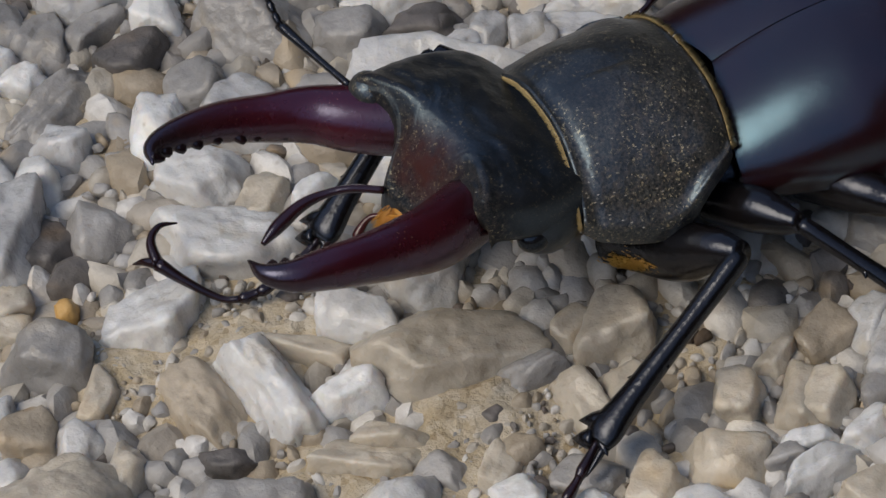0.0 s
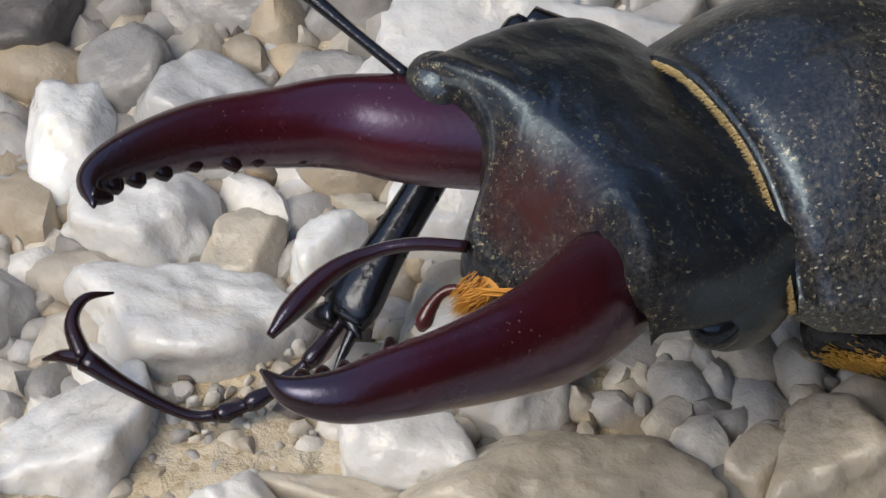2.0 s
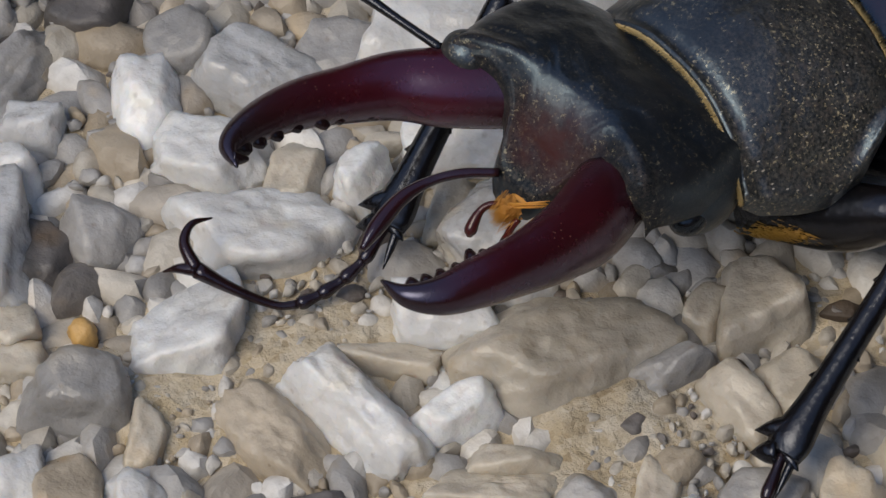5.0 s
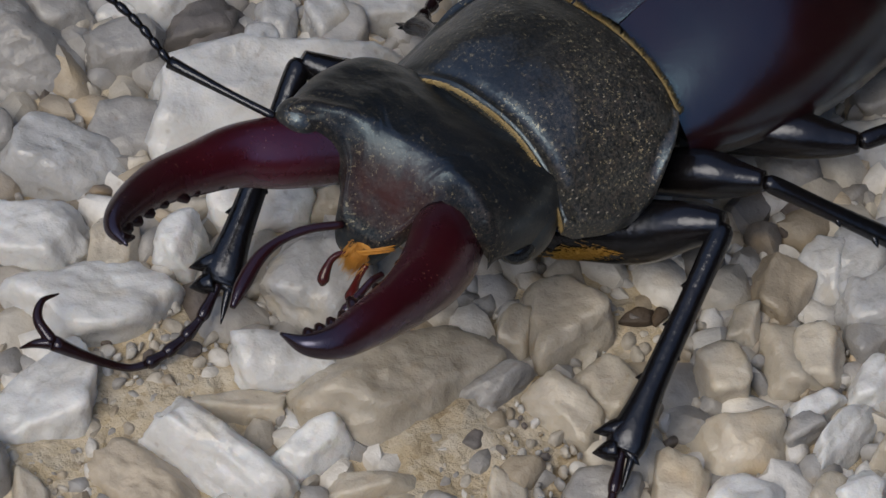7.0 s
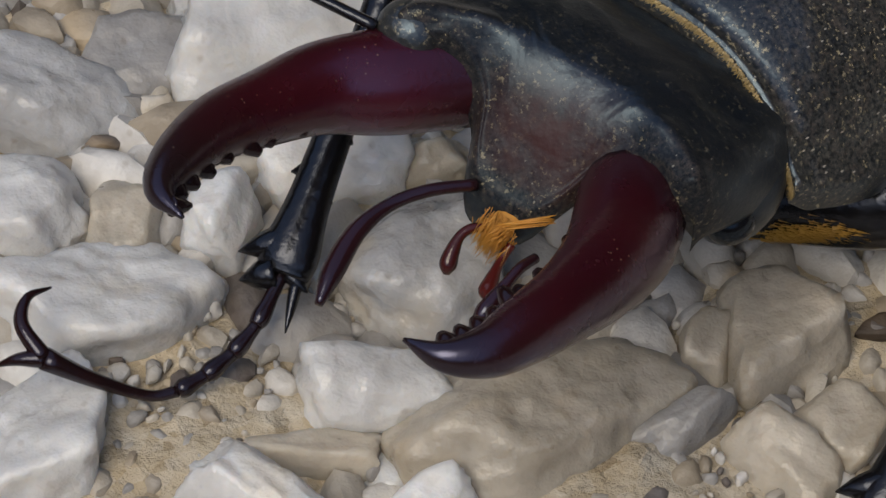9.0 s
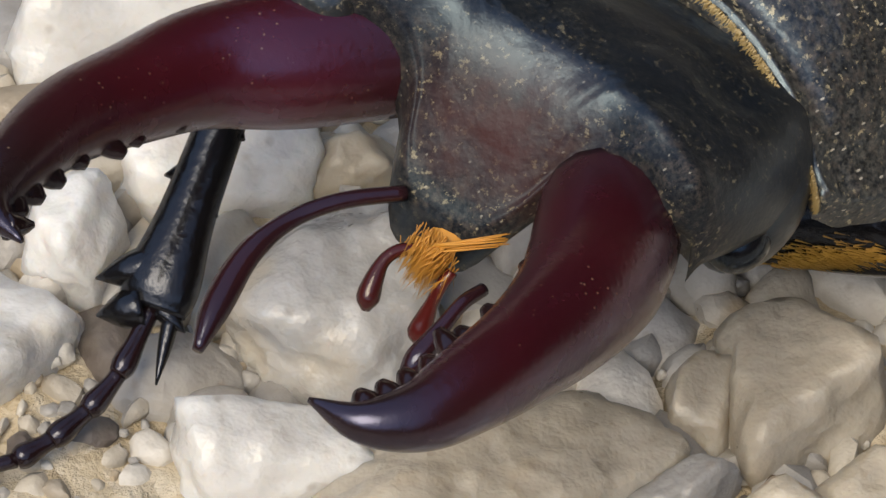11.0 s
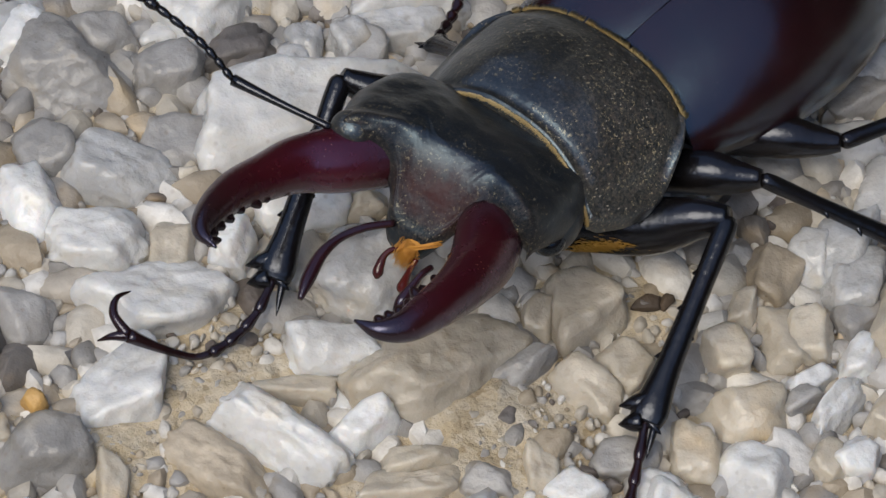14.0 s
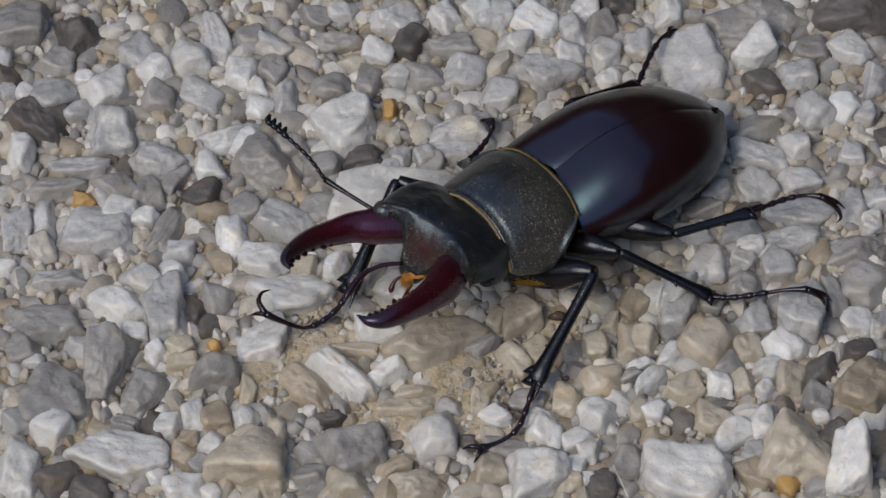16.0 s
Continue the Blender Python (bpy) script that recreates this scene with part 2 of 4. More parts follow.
def part(name, bm, material, parent, label=""):
    """Link a bmesh as one mesh object under a thing or a part."""
    bmesh.ops.recalc_face_normals(bm, faces=bm.faces)
    me = bpy.data.meshes.new(name)
    bm.to_mesh(me)
    bm.free()
    me.shade_smooth()
    me.materials.append(material)
    ob = new(name, me)
    ob.parent = parent
    if label:
        ob["label"] = label
    return ob


def curve_points(points, n):
    """n + 1 points on a smooth curve through the given ones (any number of columns)."""
    p = np.array(points, float)
    p = np.vstack([2 * p[0] - p[1], p, 2 * p[-1] - p[-2]])
    out = []
    for s in np.linspace(0, len(points) - 1 - 1e-9, n + 1):
        k, u = int(s), s - int(s)
        a, b, c, d = p[k:k + 4]
        out.append(0.5 * (2 * b + (c - a) * u + (2 * a - 5 * b + 4 * c - d) * u * u + (3 * b - a - 3 * c + d) * u ** 3))
    return np.array(out)


def tube(points, n=24, around=14, up=(0, 0, 1), bm=None, scale=MM):
    """A swept tube. Each control point is x, y, z, half width, half height. Closed ends."""
    bm = bm or bmesh.new()
    c = curve_points(points, n)
    pos, rad = c[:, :3], np.maximum(c[:, 3:5], 0.02)
    tang = np.gradient(pos, axis=0)
    lay = bm.verts.layers.float.get("along") or bm.verts.layers.float.new("along")
    rings = []
    for i in range(len(pos)):
        t = Vector(tang[i]).normalized()
        side = t.cross(Vector(up))
        side = side.normalized() if side.length > 1e-4 else Vector((1, 0, 0))
        top = side.cross(t).normalized()
        ring = []
        for k in range(around):
            a = 2 * math.pi * k / around
            v = bm.verts.new((Vector(pos[i]) + side * math.cos(a) * rad[i, 0] + top * math.sin(a) * rad[i, 1]) * scale)
            v[lay] = i / n
            ring.append(v)
        rings.append(ring)
    for r, s in zip(rings, rings[1:]):
        for k in range(around):
            bm.faces.new((r[k], r[(k + 1) % around], s[(k + 1) % around], s[k]))
    bm.faces.new(rings[0][::-1])
    bm.faces.new(rings[-1])
    return bm


def grid_surface(f, nu, nv, closed_u=False):
    """A bmesh from f(u, v) in millimetres, u and v from 0 to 1."""
    bm = bmesh.new()
    rows = [[bm.verts.new(Vector(f(i / nu, j / nv)) * MM) for i in range(nu if closed_u else nu + 1)] for j in range(nv + 1)]
    for a, b in zip(rows, rows[1:]):
        for i in range(nu):
            k = (i + 1) % len(a)
            bm.faces.new((a[i], a[k], b[k], b[i]))
    if closed_u:
        bm.faces.new(rows[0][::-1])
        bm.faces.new(rows[-1])
    return bm


def profile(table, s):
    """Smooth interpolation in a short table of (position, value)."""
    p = [a for a, _ in table]
    q = [v for _, v in table]
    s = min(max(s, p[0]), p[-1])
    k = max(i for i in range(len(p) - 1) if s >= p[i])
    slope = []
    for i in (k, k + 1):
        a, c = max(i - 1, 0), min(i + 1, len(p) - 1)
        slope.append((q[c] - q[a]) / (p[c] - p[a]))
    w = p[k + 1] - p[k]
    u = (s - p[k]) / w
    return ((2 * u ** 3 - 3 * u ** 2 + 1) * q[k] + (u ** 3 - 2 * u ** 2 + u) * w * slope[0]
            + (3 * u ** 2 - 2 * u ** 3) * q[k + 1] + (u ** 3 - u ** 2) * w * slope[1])


# ---- the stag beetle ----
# Its own space: millimetres, x to its right, y forwards, z up, origin on the ground under the scutellum.
beetle = new("stag_beetle")
beetle.matrix_basis = pose(0.0016, 0.0048, 0.0, 0, 0, 139.5)
tagged(beetle, "black male stag beetle with dark red antler jaws, standing on gravel", "beetle")

def set_in(m):
    """The matrix m, in millimetres, as one for metres."""
    return Matrix.Diagonal((MM, MM, MM, 1)) @ m @ Matrix.Diagonal((1 / MM, 1 / MM, 1 / MM, 1))


# the hind body lies a little to the right, the neck shield is turned with the head and lifted in front
HIND = set_in(Matrix.Translation(Vector((2.06, 0.0, 7.75))) @ Euler((0, radians(2.4), radians(3.6))).to_matrix().to_4x4() @ Matrix.Translation(Vector((0, 0, -8))))
FORE = set_in(Matrix.Translation(Vector((1.68, 6.0, 10))) @ Euler((0, radians(3.0), radians(16.4))).to_matrix().to_4x4() @ Matrix.Translation(Vector((0, -6, -10))))

HALF_W = [(0, 9.5), (0.08, 10.2), (0.2, 10.8), (0.38, 11.1), (0.6, 10.1), (0.8, 7.8), (0.92, 4.6), (1.0, 0.4)]
TOP_Z = [(0, 12.5), (0.10, 13.4), (0.2, 14.2), (0.3, 14.75), (0.38, 14.9), (0.5, 14.4), (0.7, 12.6), (0.88, 9.4), (1.0, 6.3)]
EDGE_Z = [(0, 7.8), (0.3, 6.8), (0.7, 5.5), (1.0, 5.3)]


def elytron(side):
    """One wing case: a domed half shell from the suture to the rolled outer edge."""
    def f(u, v):
        s = 1 - (1 - v) ** 1.25
        w, top, edge = profile(HALF_W, s), profile(TOP_Z, s), profile(EDGE_Z, s)
        a = u * math.pi * 0.5
        x = (w - 0.05) * math.sin(a) ** 0.85 + 0.05
        z = edge + (top - edge) * max(0.0, math.cos(a)) ** 0.94
        if u > 0.97:
            x -= 0.25
            z -= 0.5
        z -= 0.10 * math.exp(-((x - 0.05) / 0.22) ** 2)
        return (side * x, 0.7 + (0.30 * x if side > 0 else 0.04 * x) * (1 - s) ** 3 - 1.2 * s - 26.4 * s - 0.6 * math.exp(-(x / 3.0) ** 2) * (1 - s) ** 6, z)
    bm = grid_surface(f, 34, 60)
    bm.transform(HIND)
    return part("elytron", bm, ELYTRA, beetle, "smooth dark maroon wing case")


elytron(1)
elytron(-1)


def abdomen():
    def f(u, v):
        s = v
        w, edge = profile(HALF_W, s) * 0.95, profile(EDGE_Z, s)
        a = 2 * math.pi * u
        z = edge + 0.4 + (2.2 if math.sin(a) > 0 else min(edge - 2.4, 3.4)) * math.sin(a)
        return (w * math.cos(a), -0.5 - 25.6 * s, z)
    bm = grid_surface(f, 32, 24, True)
    bm.transform(HIND)
    return part("abdomen", bm, LEGBLACK, beetle)


abdomen()


def thorax():
    """The underside between the legs, with short golden hair along its edge."""
    bm = tube([(1.5, 0, 6.6, 7.5, 3.2), (1.6, 5, 7.6, 7.4, 3.2), (0.4, 10, 9.0, 6.6, 3.4), (-0.6, 13.5, 10.4, 5.0, 3.2)], 18, 24)
    return part("underside", bm, LEGBLACK, beetle)


thorax()


def scutellum():
    def f(u, v):
        w = 2.0 * (1 - v ** 1.4)
        x = (2 * u - 1) * w
        y = -0.9 - 2.3 * v
        return (x, y, profile(TOP_Z, (-0.5 - y) / 26.4) + 0.10 - 0.02 * x * x - 0.12 * abs(2 * u - 1) ** 6)
    bm = grid_surface(f, 10, 10)
    bm.transform(HIND)
    return part("scutellum", bm, ELYTRA, beetle)


scutellum()

PRO_HALF = [(0, 8.9), (0.08, 9.7), (0.2, 10.5), (0.45, 11.2), (0.65, 11.0), (0.85, 10.2), (1.0, 9.3)]
PRO_EDGE = [(0, 10.9), (0.2, 10.7), (0.45, 8.9), (0.7, 9.3), (1.0, 11.3)]


def pro_height(v, q):
    """Height of the neck shield at v from rear to front and q from its middle to its edge."""
    top = 13.2 + 2.75 * math.sin(math.pi * (0.08 + 0.70 * v)) + 1.5 * (v - 0.5)
    edge = profile(PRO_EDGE, v)
    return edge + (top - edge) * max(0.0, 1 - q ** 2.6) ** 0.8


def pro_y(v, q):
    return 1.5 + 12.3 * v + (1.5 + 0.5 * v) * q ** 2.4


def pro_side(x):
    """The shield leans on its right side, which is seen shortened."""
    return x if x < 0 else 0.86 * x


def pronotum():
    """The neck shield: broad, gently domed, with a thin raised rim."""
    def f(u, v):
        x0 = 2 * u - 1
        w = profile(PRO_HALF, v)
        x = w * math.sin(x0 * math.pi / 2)
        q = abs(x) / w
        y, z = pro_y(v, q), pro_height(v, q)
        x = pro_side(x)
        z += 0.09 * noise.noise(Vector((x * 0.55, y * 0.55, 2.0))) - 0.25 * math.exp(-(x / 0.5) ** 2) * math.exp(-((v - 0.5) / 0.25) ** 2)
        rim = 0.32 * math.exp(-((1 - v) / 0.03) ** 2) + 0.22 * math.exp(-(v / 0.03) ** 2)
        z += rim - 0.16 * math.exp(-((v - 0.92) / 0.03) ** 2)
        z += 0.45 * math.exp(-((1 - q) / 0.035) ** 2) - 0.35 * math.exp(-((q - 0.90) / 0.05) ** 2)
        if v == 0 or v == 1 or u == 0 or u == 1:
            z -= 1.6
            x *= 0.97
        return (x, y, z)
    bm = grid_surface(f, 90, 60)
    bm.transform(FORE)
    return part("pronotum", bm, BLACK, beetle, "dusty black neck shield")


shield = pronotum()


def dusty_flank():
    """More dust and painted glints of short pale hairs on the left half of the neck shield."""
    back = FORE.inverted()
    dusty = shield.data.attributes.new("dusty", "FLOAT", "POINT")
    for v in shield.data.vertices:
        p = back @ v.co / MM
        dusty.data[v.index].value = min(1.0, max(0.0, (-p.x + 1.0) / 6.0))


dusty_flank()


def collar(v, y_off, z_off, size, name, label, reach=0.94):
    """A fringe of short golden hair along the front or rear rim of the neck shield."""
    rng = random.Random(int(v * 10) + 3)
    bm = bmesh.new()
    for i in range(1500):
        x0 = rng.uniform(-reach, reach)
        if v < 0.5 and noise.noise(Vector((x0 * 9, v * 7, 1.0))) < rng.uniform(-0.5, 0.0):
            continue
        w = profile(PRO_HALF, v)
        x = w * math.sin(x0 * math.pi / 2)
        q = abs(x) / w
        y, z = pro_y(v, q) + y_off, pro_height(v, q) + z_off
        x = pro_side(x)
        d = Vector((rng.uniform(-0.3, 0.3), (1 if v > 0.5 else -1) * rng.uniform(0.4, 1.0), rng.uniform(0.0, 0.35))).normalized() * size * rng.uniform(0.6, 1.2)
        p = Vector((x, y, z + rng.uniform(-0.15, 0.15)))
        s = Vector((0.055, 0.0, 0.0))
        a, b, c, e = (bm.verts.new(k * MM) for k in (p - s, p + s, p + Vector((0, 0, 0.09)), p + d))
        for tri in ((a, b, e), (b, c, e), (c, a, e)):
            bm.faces.new(tri)
    bm.transform(FORE)
    return part(name, bm, GOLD, beetle, label)


collar(1.0, 0.05, 0.06, 0.38, "front_hair_fringe", "golden hair fringe behind the head", 0.99)
collar(0.0, 0.1, 0.16, 0.55, "rear_hair_fringe", "golden hair fringe before the wing cases", 0.97)

# the head is turned a little to its left and lifted
HEAD = Matrix.Translation(Vector((-0.1, 12.6, 13.6))) @ Euler((radians(5), radians(4), radians(16))).to_matrix().to_4x4()


def in_head(bm):
    m = Matrix.Diagonal((MM, MM, MM, 1)) @ HEAD @ Matrix.Diagonal((1 / MM, 1 / MM, 1 / MM, 1))
    bm.transform(m)
    return bm


# the skull leans a little against the jaws' frame
SKULL = HEAD @ Matrix.Translation(Vector((1.3, 0.1, 0.0))) @ Euler((0, 0, radians(7.8))).to_matrix().to_4x4() @ Euler((0, radians(-6.5), 0)).to_matrix().to_4x4()


def in_skull(bm):
    bm.transform(set_in(SKULL))
    return bm


HEAD_HALF = [(0, 5.0), (0.06, 7.2), (0.15, 8.7), (0.3, 9.4), (0.5, 9.8), (0.7, 9.7), (0.85, 9.2), (1.0, 8.4)]
HEAD_FRONT = [(0, 14.0), (1.5, 13.8), (2.3, 12.9), (3.0, 11.5), (4.4, 10.7), (6.0, 10.8), (7.3, 11.7), (8.4, 12.1), (9.2, 11.3), (10.0, 9.8)]
HEAD_DEEP = [(0, 2.6), (0.3, 3.4), (0.6, 2.6), (0.8, 1.6), (1.0, 0.7)]


def head_shape():
    """Broad skull: flat crown, a crest that runs forwards to both corners, a steep brow and a tongue-like lip shield."""
    def f(u, v):
        s = -1 + 4 * u if u < 0.5 else 3 - 4 * u
        w = profile(HEAD_HALF, v)
        x = w * math.sin(s * math.pi / 2)
        q = abs(x) / w
        y = v * (profile(HEAD_FRONT, abs(x)) - 1.3 * min(1.0, max(0.0, (-x - 6.8) / 1.4)))
        edge = -1.5 + 1.8 * max(0.0, (v - 0.55) / 0.45) * min(1.0, max(0.0, (abs(x) - 2.5) / 1.5))
        if u >= 0.5:
            deep = max(0.0, 1 - q ** 4) ** 0.5
            return (x * (1 - 0.15 * deep), y * (1 - 0.14 * deep), edge - profile(HEAD_DEEP, v) * deep)
        a = abs(x) / 8.6
        crest, z = 8.3 + 2.7 * a * a, 3.8 + 0.2 * a * a
        if y < crest:
            z -= 3.7 * ((crest - y) / crest) ** 2
        else:
            z -= 0.62 * (y - crest) ** 1.3 * (1 + 0.8 * min(1.0, max(0.0, (abs(x) - 2.5) / 1.5)))
        z += 0.28 * math.exp(-((y - crest + 0.3) / 0.7) ** 2) * min(1.0, a * 1.6)
        z += 0.9 * math.exp(-((abs(x) - 8.3) / 1.3) ** 2 - ((y - 11.0) / 1.5) ** 2)
        z -= 0.45 * math.exp(-((y - 5.2) / 2.0) ** 2 - ((abs(x) - 6.4) / 1.6) ** 2)
        z -= 0.5 * math.exp(-((abs(x) - 2.6) / 0.8) ** 2 - ((y - 11.6) / 1.2) ** 2)
        z += 0.34 * math.exp(-((v - 0.955) / 0.022) ** 2) * (1 if 2.6 < abs(x) < 7.6 else 0.4)
        z += 0.09 * noise.noise(Vector((x * 0.9, y * 0.9, 8.0))) + 0.05 * noise.noise(Vector((x * 2.3, y * 2.3, 3.0))) * (1 if y > crest - 1 else 0.4)
        z = edge + (z - edge) * max(0.0, 1 - q ** 7) ** 0.5
        if v > 0.95:
            z -= 0.9 * ((v - 0.95) / 0.05) ** 2
        return (x, y, z)
    bm = in_skull(grid_surface(f, 140, 84, True))
    return part("head", bm, HEADBLACK, beetle, "broad dusty black head with a frontal ridge")


head = head_shape()


def brown_patch():
    """Thin red-brown shell in the hollow between the jaws, as a mark on the mesh."""
    me = head.data
    back = set_in(SKULL).inverted()
    mark = me.attributes.new("brown", "FLOAT", "POINT")
    dusty = me.attributes.new("dusty", "FLOAT", "POINT")
    for v in me.vertices:
        p = back @ v.co / MM
        dusty.data[v.index].value = min(1.0, max(0.0, (p.y - 8.2) / 2.0)) * (0.9 if p.z > -1.4 else 0.3)
        d = math.hypot((p.x + 0.4) / 4.2, (p.y - 10.9) / 2.7)
        mark.data[v.index].value = max(0.0, 1 - d) if p.z > -0.5 else 0.0


brown_patch()


def ball(x, y, z, rx, ry, rz):
    bm = bmesh.new()
    bmesh.ops.create_icosphere(bm, subdivisions=3, radius=1)
    for v in bm.verts:
        v.co = Vector((v.co.x * rx + x, v.co.y * ry + y, v.co.z * rz + z)) * MM
    return bm


for s in (1, -1):
    part("eye", in_skull(ball(s * 8.7, 7.2, -1.4, 1.2, 1.4, 1.2)), EYE, head, "shiny black eye")
    part("cheek", in_skull(ball(s * 8.2, 5.4, -1.5, 1.9, 2.9, 2.6)), HEADBLACK, head, "smooth rounded black cheek")
part("tubercle", in_skull(ball(7.6, 10.2, 2.1, 1.7, 1.5, 1.6)), BLACK, head)
part("labrum", in_skull(ball(-0.3, 12.6, -1.9, 1.5, 0.7, 0.5)), HEADBLACK, head)


def mandible(s, shape, fat):
    """An antler jaw: thick at the root, bowed outwards, hooked at the tip, small teeth inside."""
    girth = ((2.6, 2.6), (2.5, 2.55), (2.1, 2.25), (1.75, 1.9), (1.52, 1.6), (1.18, 1.22), (0.7, 0.75), (0.1, 0.1))
    pts = [(*p, a * fat, b * fat) for p, (a, b) in zip(shape, girth)]
    jaw = part("mandible", in_head(tube(pts, 48, 20)), MANDIBLE, beetle, "dark red antler jaw with small black teeth")
    c = curve_points(pts, 48)
    for i, size in ((13, 0.25), (20, 0.3), (24, 0.35), (27, 0.75), (30, 0.4), (33, 0.5), (36, 0.5), (39, 0.45)):
        p, inward = c[i], np.array([-s * 1.0, -0.4 if i > 26 else -0.2, -0.6 if s > 0 else 0.05])
        inward /= np.linalg.norm(inward)
        a = p[:3] + inward * p[3] * 0.6
        e = p[:3] + inward * (p[3] + size * (1.0 if s > 0 else 1.25))
        tooth = tube([(*a, 0.55, 0.5), (*(0.4 * a + 0.6 * e), 0.46, 0.4), (*e, 0.22, 0.2)], 6, 10)
        part("tooth", in_head(tooth), TARSUS, jaw)
    if s > 0:
        p = c[45]
        tip = tube([(p[0], p[1], p[2], 0.5, 0.5), (p[0] - 0.3, p[1] - 0.5, p[2] - 0.2, 0.34, 0.34), (p[0] - 0.5, p[1] - 0.85, p[2] - 0.3, 0.12, 0.12)], 8, 10)
        part("tooth", in_head(tip), TARSUS, jaw)
    return jaw


right_jaw = mandible(1, ((5.2, 9.6, 0.5), (7.3, 12.8, 1.0), (9.0, 15.4, 1.5), (9.7, 18.5, 2.3), (10.0, 22.0, 3.5), (9.5, 25.5, 4.6), (8.5, 27.9, 5.3), (6.6, 28.7, 5.6)), 1.0)
mandible(-1, ((-5.0, 9.6, -0.4), (-6.8, 13.0, 0.6), (-7.8, 16.2, 1.8), (-8.2, 19.2, 2.7), (-8.3, 22.1, 3.5), (-8.1, 24.6, 4.0), (-7.0, 26.3, 4.3), (-5.2, 26.8, 4.4)), 1.0)


def antenna(pts, beads=11, name="antenna"):
    base = part(name, tube([(*p, 0.30, 0.30) for p in pts[:2]] + [(*pts[2], 0.46, 0.46)], 16, 10), LEGBLACK, beetle, "thin black elbowed antenna")
    c = curve_points([(*p, 0.0) for p in pts[2:]], beads)
    for i in range(beads):
        a, b = c[i][:3], c[i + 1][:3]
        club = i >= 7
        r = 0.38 if club else 0.27
        bm = tube([(*a, r * 0.75, r * 0.75), (*(0.4 * a + 0.6 * b), r * 1.25, r * 1.25), (*b, r, r)], 5, 8)
        if club:
            d = (b - a) / np.linalg.norm(b - a)
            side = np.cross(d, (0, 0, 1))
            side /= np.linalg.norm(side) + 1e-6
            q = b + side * 1.1 + d * 0.35
            tube([(*b, 0.42, 0.3), (*(0.5 * (b + q)), 0.42, 0.22), (*q, 0.16, 0.12)], 5, 8, bm=bm)
        part("antenna_lamella" if club else "antenna_bead", bm, LEGBLACK, base)
    return base


antenna([(5.0, 26.4, 17.2), (8.4, 28.2, 17.4), (12.3, 30.2, 17.7), (15.6, 30.9, 19.2), (19.6, 32.4, 20.4), (22.9, 33.8, 21.0)])


def mouth_brush():
    """A tongue-like tuft of orange hair under the lip."""
    r = random.Random(5)
    bm = bmesh.new()
    for i in range(700):
        a = Vector((-4.9 + r.gauss(0, 0.40), 26.2 + r.uniform(-0.6, 0.4), 13.0 + r.uniform(-0.5, 0.5)))
        e = a + Vector((r.gauss(0, 0.25) - 0.25 * (a.x + 5.3) - 0.3, r.uniform(0.4, 1.3), r.uniform(-0.7, 0.1)))
        s = Vector((0.03, 0, 0))
        q = [bm.verts.new(k * MM) for k in (a - s, a + s, a + Vector((0, 0, 0.06)), e)]
        for tri in ((q[0], q[1], q[3]), (q[1], q[2], q[3]), (q[2], q[0], q[3])):
            bm.faces.new(tri)
    tube([(-4.2, 23.6, 13.2, 0.9, 0.3), (-4.7, 25.4, 13.0, 0.7, 0.3), (-5.1, 26.3, 12.9, 0.3, 0.2)], 10, 10, bm=bm)
    for i in range(14):
        a = Vector((-5.0, 26.1, 13.2)) + Vector((r.gauss(0, 0.12), r.gauss(0, 0.12), r.gauss(0, 0.1)))
        e = a + Vector((-1.4 + r.gauss(0, 0.08), -1.9 + r.gauss(0, 0.1), 0.8 + r.gauss(0, 0.06)))
        tube([(*a, 0.05, 0.05), (*(0.5 * (a + e) + Vector((0, 0.2, 0.1))), 0.045, 0.045), (*e, 0.02, 0.02)], 5, 4, bm=bm)
    return part("mouth_brush", bm, ORANGE, head, "orange hairy mouth brush")


mouth_brush()


def palp(pts, name, thick, shell=None):
    c = [(*p, thick * k, thick * k) for p, k in zip(pts, (0.7, 0.75, 0.8, 1.15, 1.3, 0.5))]
    return part(name, tube(c, 30, 10), shell or PALP, head, "jointed reddish mouth feeler")


palp([(-2.9, 26.0, 13.9), (-2.2, 28.2, 14.2), (-1.9, 30.2, 14.1), (-2.3, 32.2, 14.0), (-3.4, 34.2, 13.7), (-4.4, 35.6, 13.4)], "maxillary_palp", 0.42)
palp([(-7.2, 25.6, 13.0), (-7.4, 26.6, 13.2), (-7.7, 27.5, 13.1), (-8.0, 28.4, 12.8), (-8.2, 29.1, 12.5), (-8.4, 29.8, 12.1)], "maxillary_palp", 0.36)
palp([(-4.6, 26.6, 13.0), (-4.3, 27.2, 13.0), (-4.3, 27.8, 12.8), (-4.6, 28.4, 12.4), (-4.9, 28.8, 12.0), (-5.1, 29.0, 11.7)], "labial_palp", 0.32, REDPALP)
palp([(-5.9, 26.0, 12.8), (-6.0, 26.5, 12.4), (-6.1, 26.9, 11.8), (-6.2, 27.2, 11.2), (-6.3, 27.5, 10.7), (-6.3, 27.6, 10.3)], "labial_palp", 0.32, REDPALP)


def spike(a, b, r):
    return tube([(*a, r, r), (*(0.5 * (np.array(a) + np.array(b))), r * 0.75, r * 0.75), (*b, 0.04, 0.04)], 6, 8)


